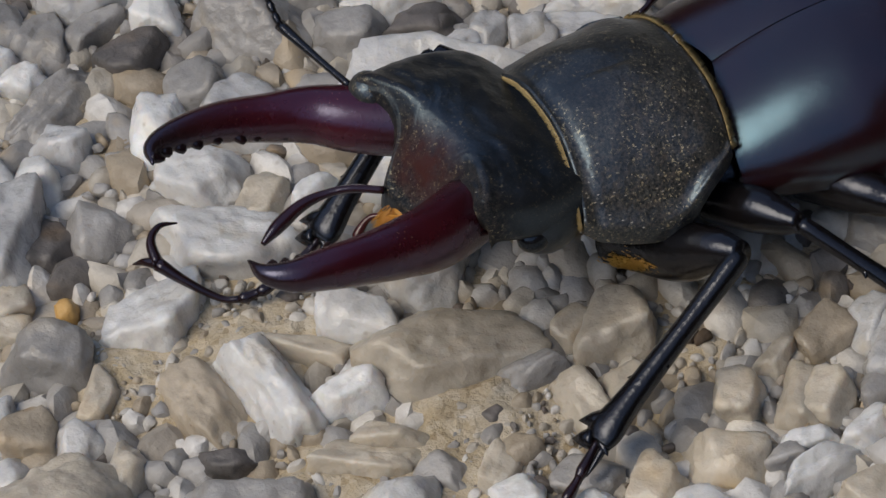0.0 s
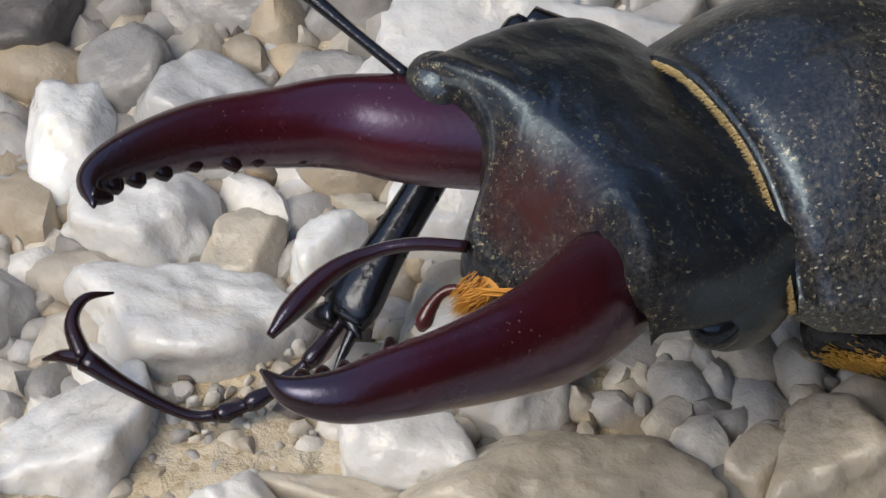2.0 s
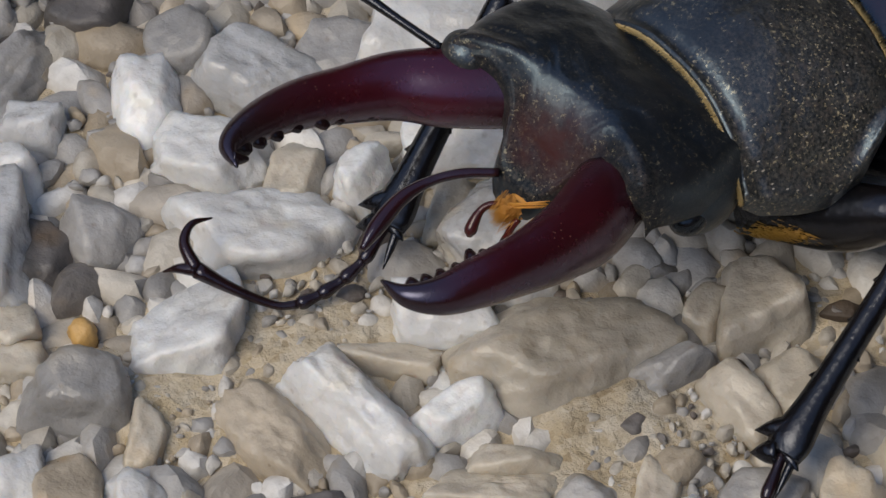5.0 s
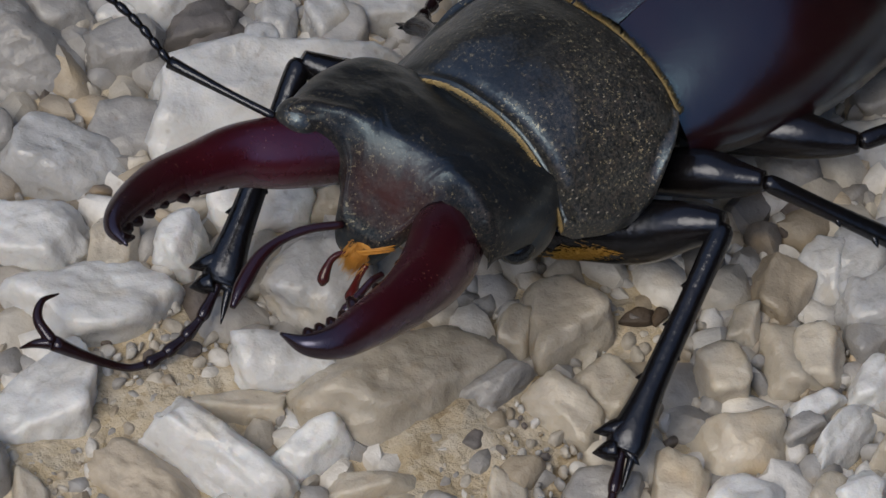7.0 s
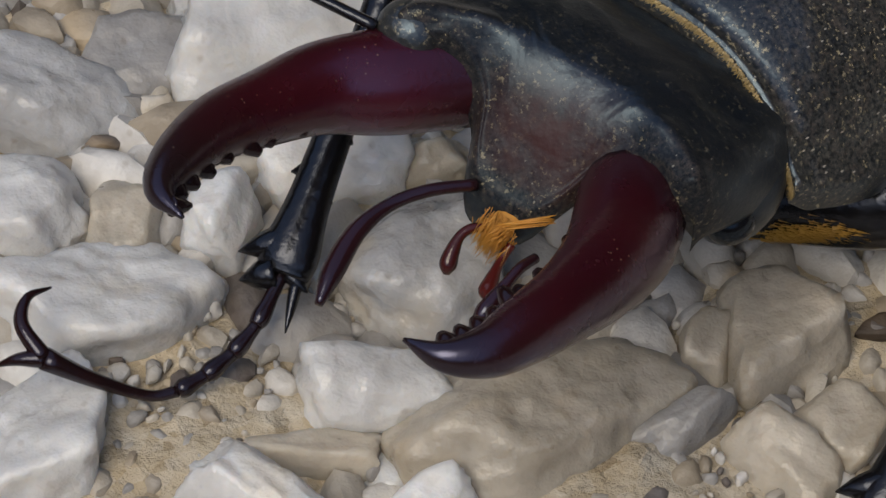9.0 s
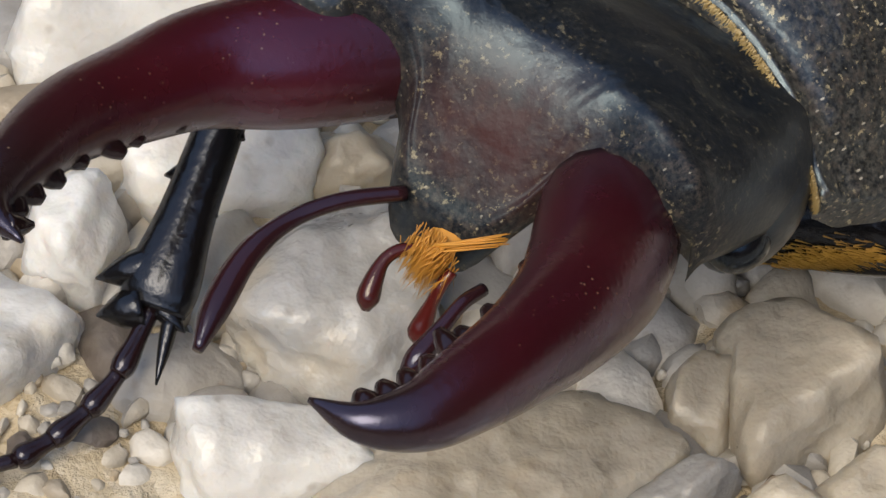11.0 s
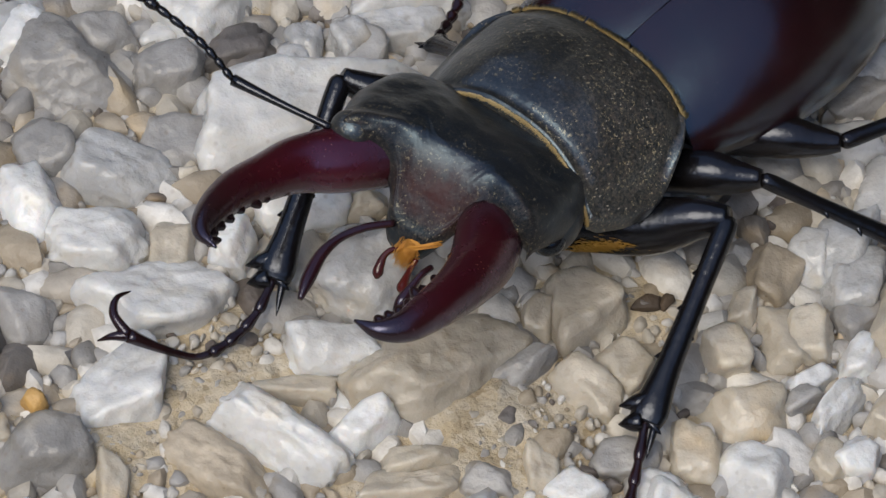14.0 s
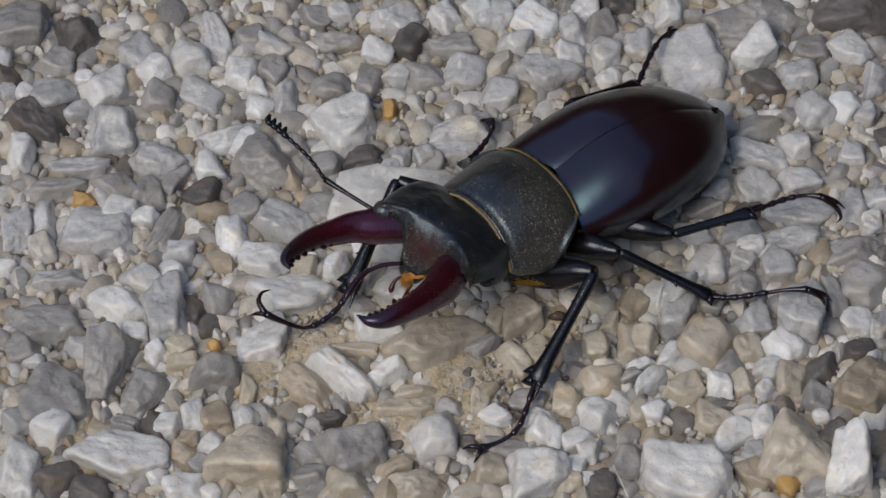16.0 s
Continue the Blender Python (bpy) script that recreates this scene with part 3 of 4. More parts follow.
def leg(name, hip, knee, toes, claws, femur_r, shin_r, spines, sag=0.3, label="shiny black leg with toothed shin and hooked claws"):
    """Femur, toothed tibia, five bead-like tarsal joints along toes, and hooked claws."""
    hip, knee = np.array(hip, float), np.array(knee, float)
    ankle = np.array(toes[0], float)
    mid = 0.5 * (hip + knee) + (0, 0, sag)
    part(name + "_femur", tube([(*hip, femur_r * 0.9, femur_r), (*mid, femur_r, femur_r * 1.1), (*(0.2 * hip + 0.8 * knee), femur_r * 0.72, femur_r * 0.8), (*knee, femur_r * 0.42, femur_r * 0.45)], 26, 16), LEGBLACK, beetle, label)
    d = (ankle - knee) / np.linalg.norm(ankle - knee)
    side = np.cross(d, (0, 0, 1))
    side /= np.linalg.norm(side)
    k = shin_r
    p = [knee + f * (ankle - knee) for f in (0.0, 0.06, 0.35, 0.75, 0.93, 1.0)]
    shin = tube([(*p[0], 0.5 * k, 0.5 * k), (*p[1], 0.8 * k, 0.8 * k), (*p[2], 0.78 * k, 0.72 * k), (*p[3], 0.95 * k, 0.8 * k), (*p[4], 1.3 * k, 0.8 * k), (*p[5], 1.15 * k, 0.5 * k)], 36, 14)
    shank = part(name + "_tibia", shin, LEGBLACK, beetle, label)
    for where, sgn, size in spines:
        a = knee + where * (ankle - knee)
        part("spine", spike(a + side * sgn * 0.3 * k, a + side * sgn * (0.85 * k + size) + d * (0.2 + 0.75 * size), (0.42 if size < 0.6 else 0.78) * k), LEGBLACK, shank)
    part("spur", spike(ankle - side * 0.7 * k, ankle - side * 1.0 * k + d * 2.3 * k, 0.3 * k), LEGBLACK, shank)
    c = curve_points([np.array(q, float) for q in toes], 30)
    cuts = (0, 5, 9, 13, 17, 30)
    for n, (i, e) in enumerate(zip(cuts, cuts[1:])):
        seg = c[i:e + 1]
        r = 0.40
        ks = (0.85, 0.9, 1.22, 0.95) if n < 4 else (0.75, 0.7, 0.95, 1.45)
        at = [seg[0], seg[len(seg) // 3], seg[-2], seg[-1]] if n < 4 else [seg[0], seg[4], seg[9], seg[-1]]
        part("tarsal_joint", tube([(*q, r * w, r * w) for q, w in zip(at, ks)], 14, 9), TARSUS, shank)
    for hook in claws:
        pts = [c[-1]] + [np.array(q, float) for q in hook]
        rs = 0.06 + 0.44 * np.linspace(1, 0, len(pts)) ** 0.8
        part("claw", tube([(*q, r, r) for q, r in zip(pts, rs)], 16, 8), TARSUS, shank)
    return shank


FRONT = ((0.28, 1, 0.1), (0.45, 1, 0.15), (0.56, -1, 0.1), (0.74, -1, 0.15), (0.68, 1, 0.35), (0.90, 1, 1.4), (1.0, 1, 0.9), (0.99, -1, 0.5))
MIDDLE = ((0.4, 1, 0.2), (0.6, 1, 0.45), (0.97, 1, 0.7), (0.97, -1, 0.5))
leg("front_leg", (-5.0, 10.6, 4.4), (-14.0, 2.2, 9.3), [(-22.5, 16.0, 3.4), (-25.3, 18.9, 2.0), (-27.2, 21.3, 1.5), (-27.5, 24.3, 1.0), (-27.2, 26.6, 1.0)],
    [[(-28.2, 27.6, 1.2), (-28.6, 28.6, 0.4)], [(-26.4, 28.0, 1.2), (-25.8, 29.0, 0.4)]], 2.2, 1.1, FRONT, -0.7)
leg("front_leg", (5.0, 13.0, 6.0), (12.4, 19.6, 10.2), [(3.6, 31.8, 3.2), (2.4, 34.0, 2.2), (1.9, 36.0, 1.5), (1.8, 38.0, 1.1), (2.1, 39.7, 1.0), (3.4, 41.9, 2.2), (5.2, 44.0, 3.6)],
    [[(7.0, 44.1, 4.2), (8.0, 43.2, 4.5), (8.1, 41.8, 4.2)], [(5.9, 45.0, 3.4), (6.5, 45.9, 2.8)]], 1.8, 1.12, FRONT)
leg("middle_leg", (-5.5, 3.0, 6.0), (-12.1, -2.5, 8.6), [(-20.9, -12.2, 2.0), (-22.6, -14.6, 2.4), (-24.4, -17.8, 3.4), (-26.2, -20.8, 4.6), (-27.8, -23.4, 5.0)],
    [[(-29.3, -24.8, 3.8), (-30.4, -25.0, 1.7)], [(-28.9, -25.4, 3.8), (-29.6, -26.2, 2.4)]], 1.7, 0.85, MIDDLE)
leg("middle_leg", (5.5, 3.0, 6.0), (10.5, 9.0, 7.4), [(14.9, 8.4, 3.6), (16.8, 5.4, 2.2), (18.5, 2.9, 2.0), (19.6, 1.9, 2.0)],
    [[(21.2, 2.2, 2.0), (22.1, 3.6, 1.0)], [(20.8, 1.2, 2.0), (22.0, 1.8, 1.0)]], 1.7, 0.85, MIDDLE)
leg("hind_leg", (-5.0, -4.0, 5.0), (-11.7, -11.0, 6.4), [(-13.3, -22.4, 6.0), (-13.0, -26.7, 5.2), (-13.6, -30.2, 5.0), (-15.0, -32.4, 5.0)],
    [[(-16.6, -33.8, 3.6), (-17.4, -34.2, 1.8), (-17.2, -33.6, 0.5)], [(-16.0, -34.2, 3.8), (-16.8, -35.2, 2.4)]], 1.7, 0.85, MIDDLE)
leg("hind_leg", (5.0, -4.0, 5.0), (14.8, -8.1, 7.0), [(15.4, -19.2, 3.4), (18.9, -22.7, 3.0), (21.9, -26.1, 2.0), (22.4, -27.7, 1.5)],
    [[(22.8, -28.8, 1.4), (22.6, -29.8, 0.8)], [(23.4, -28.4, 1.4), (23.8, -29.2, 0.8)]], 1.7, 0.85, MIDDLE)


def coxa_hair():
    """Golden hair lying on the front of the thigh, close to the body."""
    r = random.Random(8)
    bm = bmesh.new()
    hip, knee = Vector((-5.0, 10.6, 4.4)), Vector((-14.0, 2.2, 8.6))
    d = (knee - hip).normalized()
    fore = Vector((-0.49, 0.87, 0)) - d * d.dot(Vector((-0.49, 0.87, 0)))
    fore.normalize()
    up = fore.cross(d) * (1 if fore.cross(d).z > 0 else -1)
    for i in range(1100):
        f, phi = 0.24 + r.gauss(0, 0.08), radians(r.gauss(-22, 14))
        n = fore * math.cos(phi) + up * math.sin(phi)
        a = hip + (knee - hip) * f + n * 2.1 + Vector((0, 0, 0.1))
        e = a + (d * r.uniform(0.3, 0.8) + n * r.uniform(0.05, 0.2) + up * r.uniform(-0.2, 0.1))
        s = n.cross(d) * 0.03
        q = [bm.verts.new(k * MM) for k in (a - s, a + s, a + n * 0.1, e)]
        for tri in ((q[0], q[1], q[3]), (q[1], q[2], q[3]), (q[2], q[0], q[3])):
            bm.faces.new(tri)
    return part("hip_hair", bm, HIPGOLD, beetle, "golden hair on the front hip")


coxa_hair()


# ---- the ground: exposed aggregate in sandy mortar ----
rng = random.Random(11)


HALF, STEPS = 0.088, 420


PATCHES = ((-2, -21, 9, 5), (-24, -22, 7, 6), (-30, -33, 7, 4), (5, -9, 7, 4), (4, -29, 8, 4), (-8, -33, 8, 3))


def mortar_fill(x, y):
    """How far the mortar fills the hollows between the stones at x, y (mm): 1 in the bare patches."""
    return min(1.0, sum(math.exp(-((x - a) / w) ** 2 - ((y - b) / h) ** 2) for a, b, w, h in PATCHES))


def ground_sheet():
    """One sheet, fine near the beetle and coarse out to the horizon."""
    ax = [-HALF + 2 * HALF * i / STEPS for i in range(STEPS + 1)]
    ring = [0.12, 0.3, 0.8, 3.0, 12.0, 60.0, 400.0]
    xs = [-r for r in ring[::-1]] + ax + ring
    n = len(xs)
    verts = []
    for y in xs:
        for x in xs:
            p = Vector((x * 90, y * 90, 0))
            z = (noise.noise(p) * 0.5 + noise.noise(p * 3.1) * 0.3 + noise.noise(p * 9) * 0.16 + noise.noise(p * 22) * 0.10) * 0.0010 if max(abs(x), abs(y)) < 0.2 else 0
            sunk = 0.0013 * (1 - mortar_fill(x / MM, y / MM)) if max(abs(x), abs(y)) < 0.2 else 0.0013
            verts.append((x, y, z * 1.5 - 0.0002 - sunk))
    faces = [(a, a + 1, a + n + 1, a + n) for j in range(n - 1) for a in range(j * n, j * n + n - 1)]
    me = bpy.data.meshes.new("ground")
    me.from_pydata(verts, [], faces)
    me.shade_smooth()
    me.materials.append(MORTAR)
    return tagged(new("ground", me), "sandy beige mortar ground set with pale gravel", "ground", kind="structure")


def bed_stones():
    """Draw the mortar up round each stone, as it set."""
    me = ground.data
    co = np.empty(len(me.vertices) * 3)
    me.vertices.foreach_get("co", co)
    co = co.reshape(-1, 3)
    near = np.where(np.abs(co[:, :2]).max(1) < HALF + 0.001)[0]
    p = co[near, :2] / MM
    lift = np.zeros(len(near))
    for x, y, l, w, angle, top in beds:
        box = np.where((np.abs(p[:, 0] - x) < l) & (np.abs(p[:, 1] - y) < l))[0]
        if not len(box):
            continue
        d = p[box] - (x, y)
        c, s = math.cos(radians(angle)), math.sin(radians(angle))
        u, v = (d[:, 0] * c + d[:, 1] * s) / (l / 2), (d[:, 1] * c - d[:, 0] * s) / (w / 2)
        e = np.abs(np.sqrt(u * u + v * v) - 0.95) * w / 2
        lift[box] = np.maximum(lift[box], 0.10 * top * np.exp(-(e / 0.8) ** 1.4))
    co[near, 2] += lift * MM
    me.vertices.foreach_set("co", co.ravel())
    me.update()


beds = []
ground = ground_sheet()


def stone_mesh(name, seed, level=3, planes=8, power=26.0, tone="l", uneven=1.0, long=1.0):
    """A broken, water-worn chip: a ball cut by random planes, edges rounded off, surface knobbly."""
    r = random.Random(seed)
    cuts = []
    for k in range(planes):
        a, h = 2 * math.pi * (k + r.uniform(-0.35, 0.35)) / planes * 2, r.uniform(-0.15, 0.75)
        w = math.sqrt(1 - h * h)
        cuts.append((Vector((w * math.cos(a), w * math.sin(a), h)), r.uniform(0.74, 0.98)))
    tilt = Vector((r.uniform(-0.30, 0.30), r.uniform(-0.30, 0.30), 1)).normalized()
    cuts += [(tilt, r.uniform(0.64, 0.9)), (Vector((0, 0, -1)), 1.0)]
    turn = r.uniform(-0.3, 0.3)
    cuts += [(Vector((math.cos(q + turn), math.sin(q + turn), 0)), 1.0) for q in (0, math.pi / 2, math.pi, 1.5 * math.pi)]
    bm = bmesh.new()
    bmesh.ops.create_icosphere(bm, subdivisions=level, radius=1)
    off = Vector((r.uniform(0, 50), r.uniform(0, 50), 0))
    for v in bm.verts:
        u = v.co.normalized()
        s = sum((max(0.0, u.dot(n)) / d) ** power for n, d in cuts) ** (-1 / power)
        s *= 1.03 + uneven * (0.085 * noise.noise(u * 1.7 + off) + 0.045 * noise.noise(u * 4 + off))
        u = Vector((u.x * long, u.y, u.z))
        if level > 3:
            s += uneven * (0.02 * noise.noise(u * 9 + off) + 0.009 * noise.noise(u * 21 + off) - 0.03 * max(0.0, noise.noise(u * 2.7 + off * 1.3) - 0.25))
        v.co *= s
    me = bpy.data.meshes.new(name)
    bm.to_mesh(me)
    bm.free()
    me.shade_smooth()
    me.materials.append(STONE[tone])
    return me


placed = []


def put(me, x, y, l, w, angle, top, lean=0.0):
    """Lay a chip of length l and width w (mm) in the mortar, its top that high over the ground."""
    ob = new("pebble", me)
    ob.parent = ground
    h = max(0.30 * (l + w) * 0.8, top * 0.75)
    ob.matrix_basis = pose(x * MM, y * MM, (top - h) * MM, lean, 0.7 * lean, angle) @ Matrix.Diagonal((l / 2 * MM, w / 2 * MM, h * MM, 1))
    placed.append((x, y, 0.25 * (l + w)))
    beds.append((x, y, l, w, angle, top))
    return ob


def stone(x, y, l, w, angle, top, tone, worn=20.0, seed=0):
    """One chip that can be told apart, with a shape of its own."""
    n = len(placed)
    return put(stone_mesh("pebble", 100 + n + 1000 * seed, 5 if l > 9 else 4 if l > 3.5 else 3, 8, worn, tone, 1.35, l / w), x, y, l, w, angle, top, random.Random(n).uniform(-5, 5))

stone(-31.2, -18.4, 15.6, 8.2, 25, 2, "w")
stone(-30.9, -28, 10.1, 7.6, 41, 1.5, "w")
stone(-36.2, -15, 11.1, 7.2, 3, 2.6, "w")
stone(-26.1, -12.9, 4.5, 3.7, 73, 3, "w")
stone(-30.4, -14.2, 5.2, 4.2, 100, 1.6, "l")
stone(-21.8, -7.5, 8.8, 4.5, 20, 2.2, "w")
stone(-17.1, -5.9, 3.9, 2.9, 23, 1.3, "l")
stone(-20.2, -12.3, 5.8, 2.8, 96, 1.2, "l")
stone(-15.7, -12.7, 9.8, 8.8, 91, 4.2, "q")
stone(-18.7, -18.9, 3.2, 2.7, 143, 1.1, "g")
stone(-16.6, -20.1, 7.2, 4.6, 21, 2.4, "w")
stone(-18, -23.8, 8, 2.8, 24, 1.3, "l")
stone(-18.2, -28.6, 14.2, 5.2, 159, 2.9, "w", 13)
stone(-12.3, -26.1, 6.3, 3.5, 53, 2.6, "w")
stone(-21.9, -32.4, 10.4, 5.7, 164, 2, "t")
stone(-8.5, -19.1, 15.8, 9.4, 46, 3, "l")
stone(-1.8, -12.4, 4.7, 3, 90, 1.3, "l")
stone(1.2, -10.8, 7, 6.2, 131, 3, "l")
stone(-1.7, -17, 5.6, 2.8, 53, 1.5, "g")
stone(-2, -22, 1.9, 1.4, 70, 0.6, "d")
stone(1.6, -23.6, 3.2, 2.7, 77, 1.2, "t")
stone(6, -9, 2, 1.4, 22, 0.6, "d")
stone(5.6, -14.9, 5.5, 5, 49, 1.8, "l")
stone(3.4, -17.9, 6.1, 3.6, 172, 1.5, "l")
stone(13, -11.5, 4.6, 4.6, 10, 1.8, "l")
stone(13.2, -7.4, 4, 2.5, 97, 1.1, "l")
stone(14.9, -3.2, 6, 4.7, 89, 1.7, "t")
stone(16.8, -8.8, 7, 4.1, 130, 1.4, "l")
stone(18.7, -8.3, 4.9, 4.5, 87, 1.7, "l")
stone(22.1, -5.3, 5.6, 4.1, 76, 1.5, "g")
stone(22.9, -9.3, 4.9, 3.3, 79, 1.5, "w")
stone(22.2, -14.3, 9.6, 2.3, 67, 1.2, "w")
stone(15.4, -16.8, 7.2, 5, 15, 1.8, "l")
stone(12.3, -21.2, 5.2, 4.2, 101, 1.9, "l")
stone(17.3, -21.7, 5.8, 6, 88, 2.4, "w")
stone(19.5, -12.4, 4.6, 2.3, 46, 1.3, "w")
stone(19.3, -14, 3.8, 2.2, 39, 1, "g")
stone(24.6, -18.2, 4.1, 3.3, 72, 1.7, "w")
stone(7.5, -22.9, 6.2, 4.3, 22, 1.5, "g")
stone(22.4, -19.2, 3.6, 3.2, 57, 1.3, "l")
stone(19.7, 0.1, 7.8, 5.3, 80, 1.9, "q")
stone(-7.7, -27.6, 7, 3.2, 24, 1.3, "l")
stone(-36.6, -30.7, 2.1, 2, 66, 1, "o")
stone(-43, 0.1, 10.6, 9.3, 11, 2.9, "g")
stone(-35.3, 2.6, 4.4, 6.8, 114, 2.2, "g")
stone(-36.4, -8.4, 11.9, 8, 3, 1.7, "q")
stone(-22.5, 2.1, 20.1, 8.6, 34, 3, "w")
stone(-33, -4, 6.6, 5.4, 18, 1, "g")
stone(-42.5, -7.7, 5.9, 5.2, 134, 1.8, "g")
stone(-20.8, 8.6, 5.5, 4.7, 92, 1.6, "g")
stone(-26.1, 5.9, 4.3, 3.5, 96, 1.4, "q")
stone(-29.4, 5.2, 4.9, 3.9, 98, 1.4, "d")
stone(-41.4, 4.4, 6.4, 4.6, 21, 1.6, "g")
stone(-46.6, 2.4, 5.4, 5.1, 92, 2.1, "w")
stone(-18.8, 11.8, 10, 5.3, 20, 1.9, "q")
stone(-87.3, 9.7, 12, 8.2, 17, 2.5, "g")
stone(-77.7, 11, 9.1, 8.2, 142, 2.5, "d")
stone(-78.2, 5.5, 7, 5.6, 12, 1.8, "g")
stone(-77.1, 0.5, 7.5, 6.6, 4, 2.2, "q")
stone(-73.6, 4.6, 4.2, 2.9, 17, 1.4, "w")
stone(-69.5, 3.8, 7.4, 6.7, 51, 2.6, "w")
stone(-77.2, -4.3, 12.5, 8.6, 161, 2.6, "d")
stone(-72, -1.3, 4.7, 4, 57, 1.5, "q")
stone(-65.5, -2.6, 10.6, 8.9, 119, 2.8, "q")
stone(-76.4, -10.7, 6.8, 4.5, 116, 1.9, "w")
stone(-68.1, 11.2, 8.3, 7.6, 145, 2.5, "q")
stone(-64.8, 9, 5.5, 4.7, 10, 2, "w")
stone(-62.3, 5.4, 7.1, 6.1, 107, 2, "g")
stone(-60.5, 13.1, 7, 6.1, 7, 2.4, "w")
stone(-59.2, 18.3, 10.8, 5.3, 130, 1.9, "q")
stone(-54.2, 19.4, 6.4, 5.6, 127, 1.8, "g")
stone(-50.4, 19.1, 7, 4.8, 167, 1.8, "q")
stone(-52.6, 13, 6.4, 5.1, 98, 2.1, "w")
stone(-48.8, 15.6, 5.3, 5, 149, 1.7, "g")
stone(-49.7, 11.7, 3.8, 2.9, 17, 1.4, "w")
stone(-56.1, 7.9, 7.4, 5.4, 165, 1.9, "q")
stone(-47.9, 8.7, 4.5, 4, 10, 1.7, "w")
stone(-45, 11.4, 6.9, 4.5, 112, 1.7, "q")
stone(-49.2, 2.6, 10.7, 5.1, 32, 1.8, "q")
stone(-58.1, -4.7, 9.5, 7.3, 177, 2.4, "q")
stone(-67, -9.7, 10.5, 3.9, 25, 1.5, "q")
stone(-54, -7.3, 6.8, 3.5, 89, 1.3, "g")
stone(-50.2, -3.4, 5, 4.2, 125, 1.8, "w")
stone(-49.4, -7.9, 5.6, 5.1, 180, 1.7, "d")
stone(-69.7, -14.9, 10.3, 4.1, 21, 1.5, "g")
stone(-64.4, -14.9, 3.8, 2.8, 16, 1.2, "o")
stone(-62.3, -13.3, 2.9, 2.6, 142, 1.2, "q")
stone(-60.5, -11.2, 6.2, 5.7, 147, 1.9, "g")
stone(-57.1, -10.2, 5.9, 4.9, 126, 1.7, "g")
stone(-60, -19.2, 14.2, 9.8, 18, 3.1, "q")
stone(-59.1, -14.6, 5.2, 4.1, 15, 1.8, "w")
stone(-42, -13.2, 4.6, 6.9, 31, 2.4, "w")
stone(-51.1, -15.6, 10.5, 4.2, 77, 1.5, "g")
stone(-55, -14.4, 3.8, 3.4, 2, 1.6, "w")
stone(-71.4, -22.5, 9.1, 5.4, 113, 1.9, "q")
stone(-68.8, -19.5, 6.5, 3.8, 106, 1.5, "q")
stone(-66.6, -24.2, 5.2, 4.4, 130, 1.7, "q")
stone(-48, -17.9, 5.5, 3.8, 18, 1.5, "q")
stone(-83.2, -1.6, 3.7, 3.2, 137, 1.3, "q")
stone(-80.5, -1, 3.5, 3.2, 150, 1.5, "w")
stone(-86, 3.5, 4.7, 2.9, 115, 1.3, "q")
stone(-35, 11, 11.1, 10.3, 68, 4, "w")
stone(-39.9, 15.8, 6.9, 5.3, 17, 1.8, "g")
stone(-42.1, 23.5, 8.3, 4.1, 21, 1.5, "g")
stone(-35.9, 23.8, 5.1, 4, 17, 1.8, "w")
stone(-36.4, 30.4, 9.3, 6.9, 55, 2.3, "q")
stone(-32.3, 27.4, 7.6, 5.4, 94, 1.8, "d")
stone(-34.9, 18.7, 6.9, 4.2, 110, 1.5, "g")
stone(-31.6, 21.3, 4.2, 4, 175, 1.6, "q")
stone(-29.4, 33, 6.1, 4.8, 157, 2, "w")
stone(-22.6, 25.1, 7.4, 6.2, 17, 2.1, "q")
stone(-16.5, 23.5, 5.9, 5.7, 178, 2, "q")
stone(-12.3, 29, 9.7, 7.6, 180, 2.5, "q")
stone(-16.8, 37.1, 8.6, 6.1, 175, 2.4, "w")
stone(-11.1, 37.4, 7.4, 4.7, 123, 1.7, "q")
stone(-9.7, 33.1, 5.2, 4.5, 116, 1.9, "w")
stone(-18.8, 14.7, 10.4, 6.1, 14, 2.1, "q")
stone(-21.8, 9.5, 5.1, 4.9, 152, 1.8, "q")
stone(-30.3, 6, 6.9, 4.6, 28, 1.6, "d")
stone(-25.5, 8, 4.6, 3.2, 112, 1.3, "q")
stone(-30.3, 15.3, 4, 2.3, 109, 1.1, "o")
stone(-18.1, 32.4, 5.4, 4.5, 18, 1.7, "q")
stone(-22.4, 36, 6.5, 5.1, 94, 1.8, "q")
stone(-43.8, 28.4, 4.6, 3.6, 17, 1.6, "w")
stone(-46.5, 26.2, 5.7, 4.5, 16, 1.6, "g")
stone(-27.1, 28.4, 9.2, 4.5, 28, 1.6, "g")
stone(-25.5, 35.9, 4.6, 4.5, 153, 1.9, "w")
stone(-10.9, 41.7, 5.7, 4.7, 115, 1.7, "q")
stone(-27.4, 22.2, 6.8, 4.7, 20, 1.6, "g")
stone(7.1, 37.5, 14, 12.1, 117, 3, "q")
stone(13, 49.1, 17.2, 10.3, 34, 3, "g")
stone(25.3, 54.7, 13.5, 9.5, 23, 2.8, "d")
stone(15.2, 42.8, 7.2, 6.5, 60, 4, "w")
stone(17.8, 38.5, 6.4, 4.6, 22, 1.6, "d")
stone(27.3, 48.2, 7.2, 5.6, 165, 2.2, "w")
stone(32.5, 44.6, 6.8, 4.3, 99, 1.6, "q")
stone(30.1, 38.6, 5.5, 5, 174, 2.1, "w")
stone(26.7, 36.2, 6.4, 6.1, 33, 2.1, "q")
stone(33.7, 38.4, 4.4, 3.9, 106, 1.5, "q")
stone(20.1, 31, 7.6, 5.2, 22, 1.8, "g")
stone(21.9, 26.4, 9.5, 5.6, 15, 2, "q")
stone(26.3, 29.7, 6.3, 5, 128, 2.1, "w")
stone(23.4, 21, 6.7, 6.6, 59, 2.2, "q")
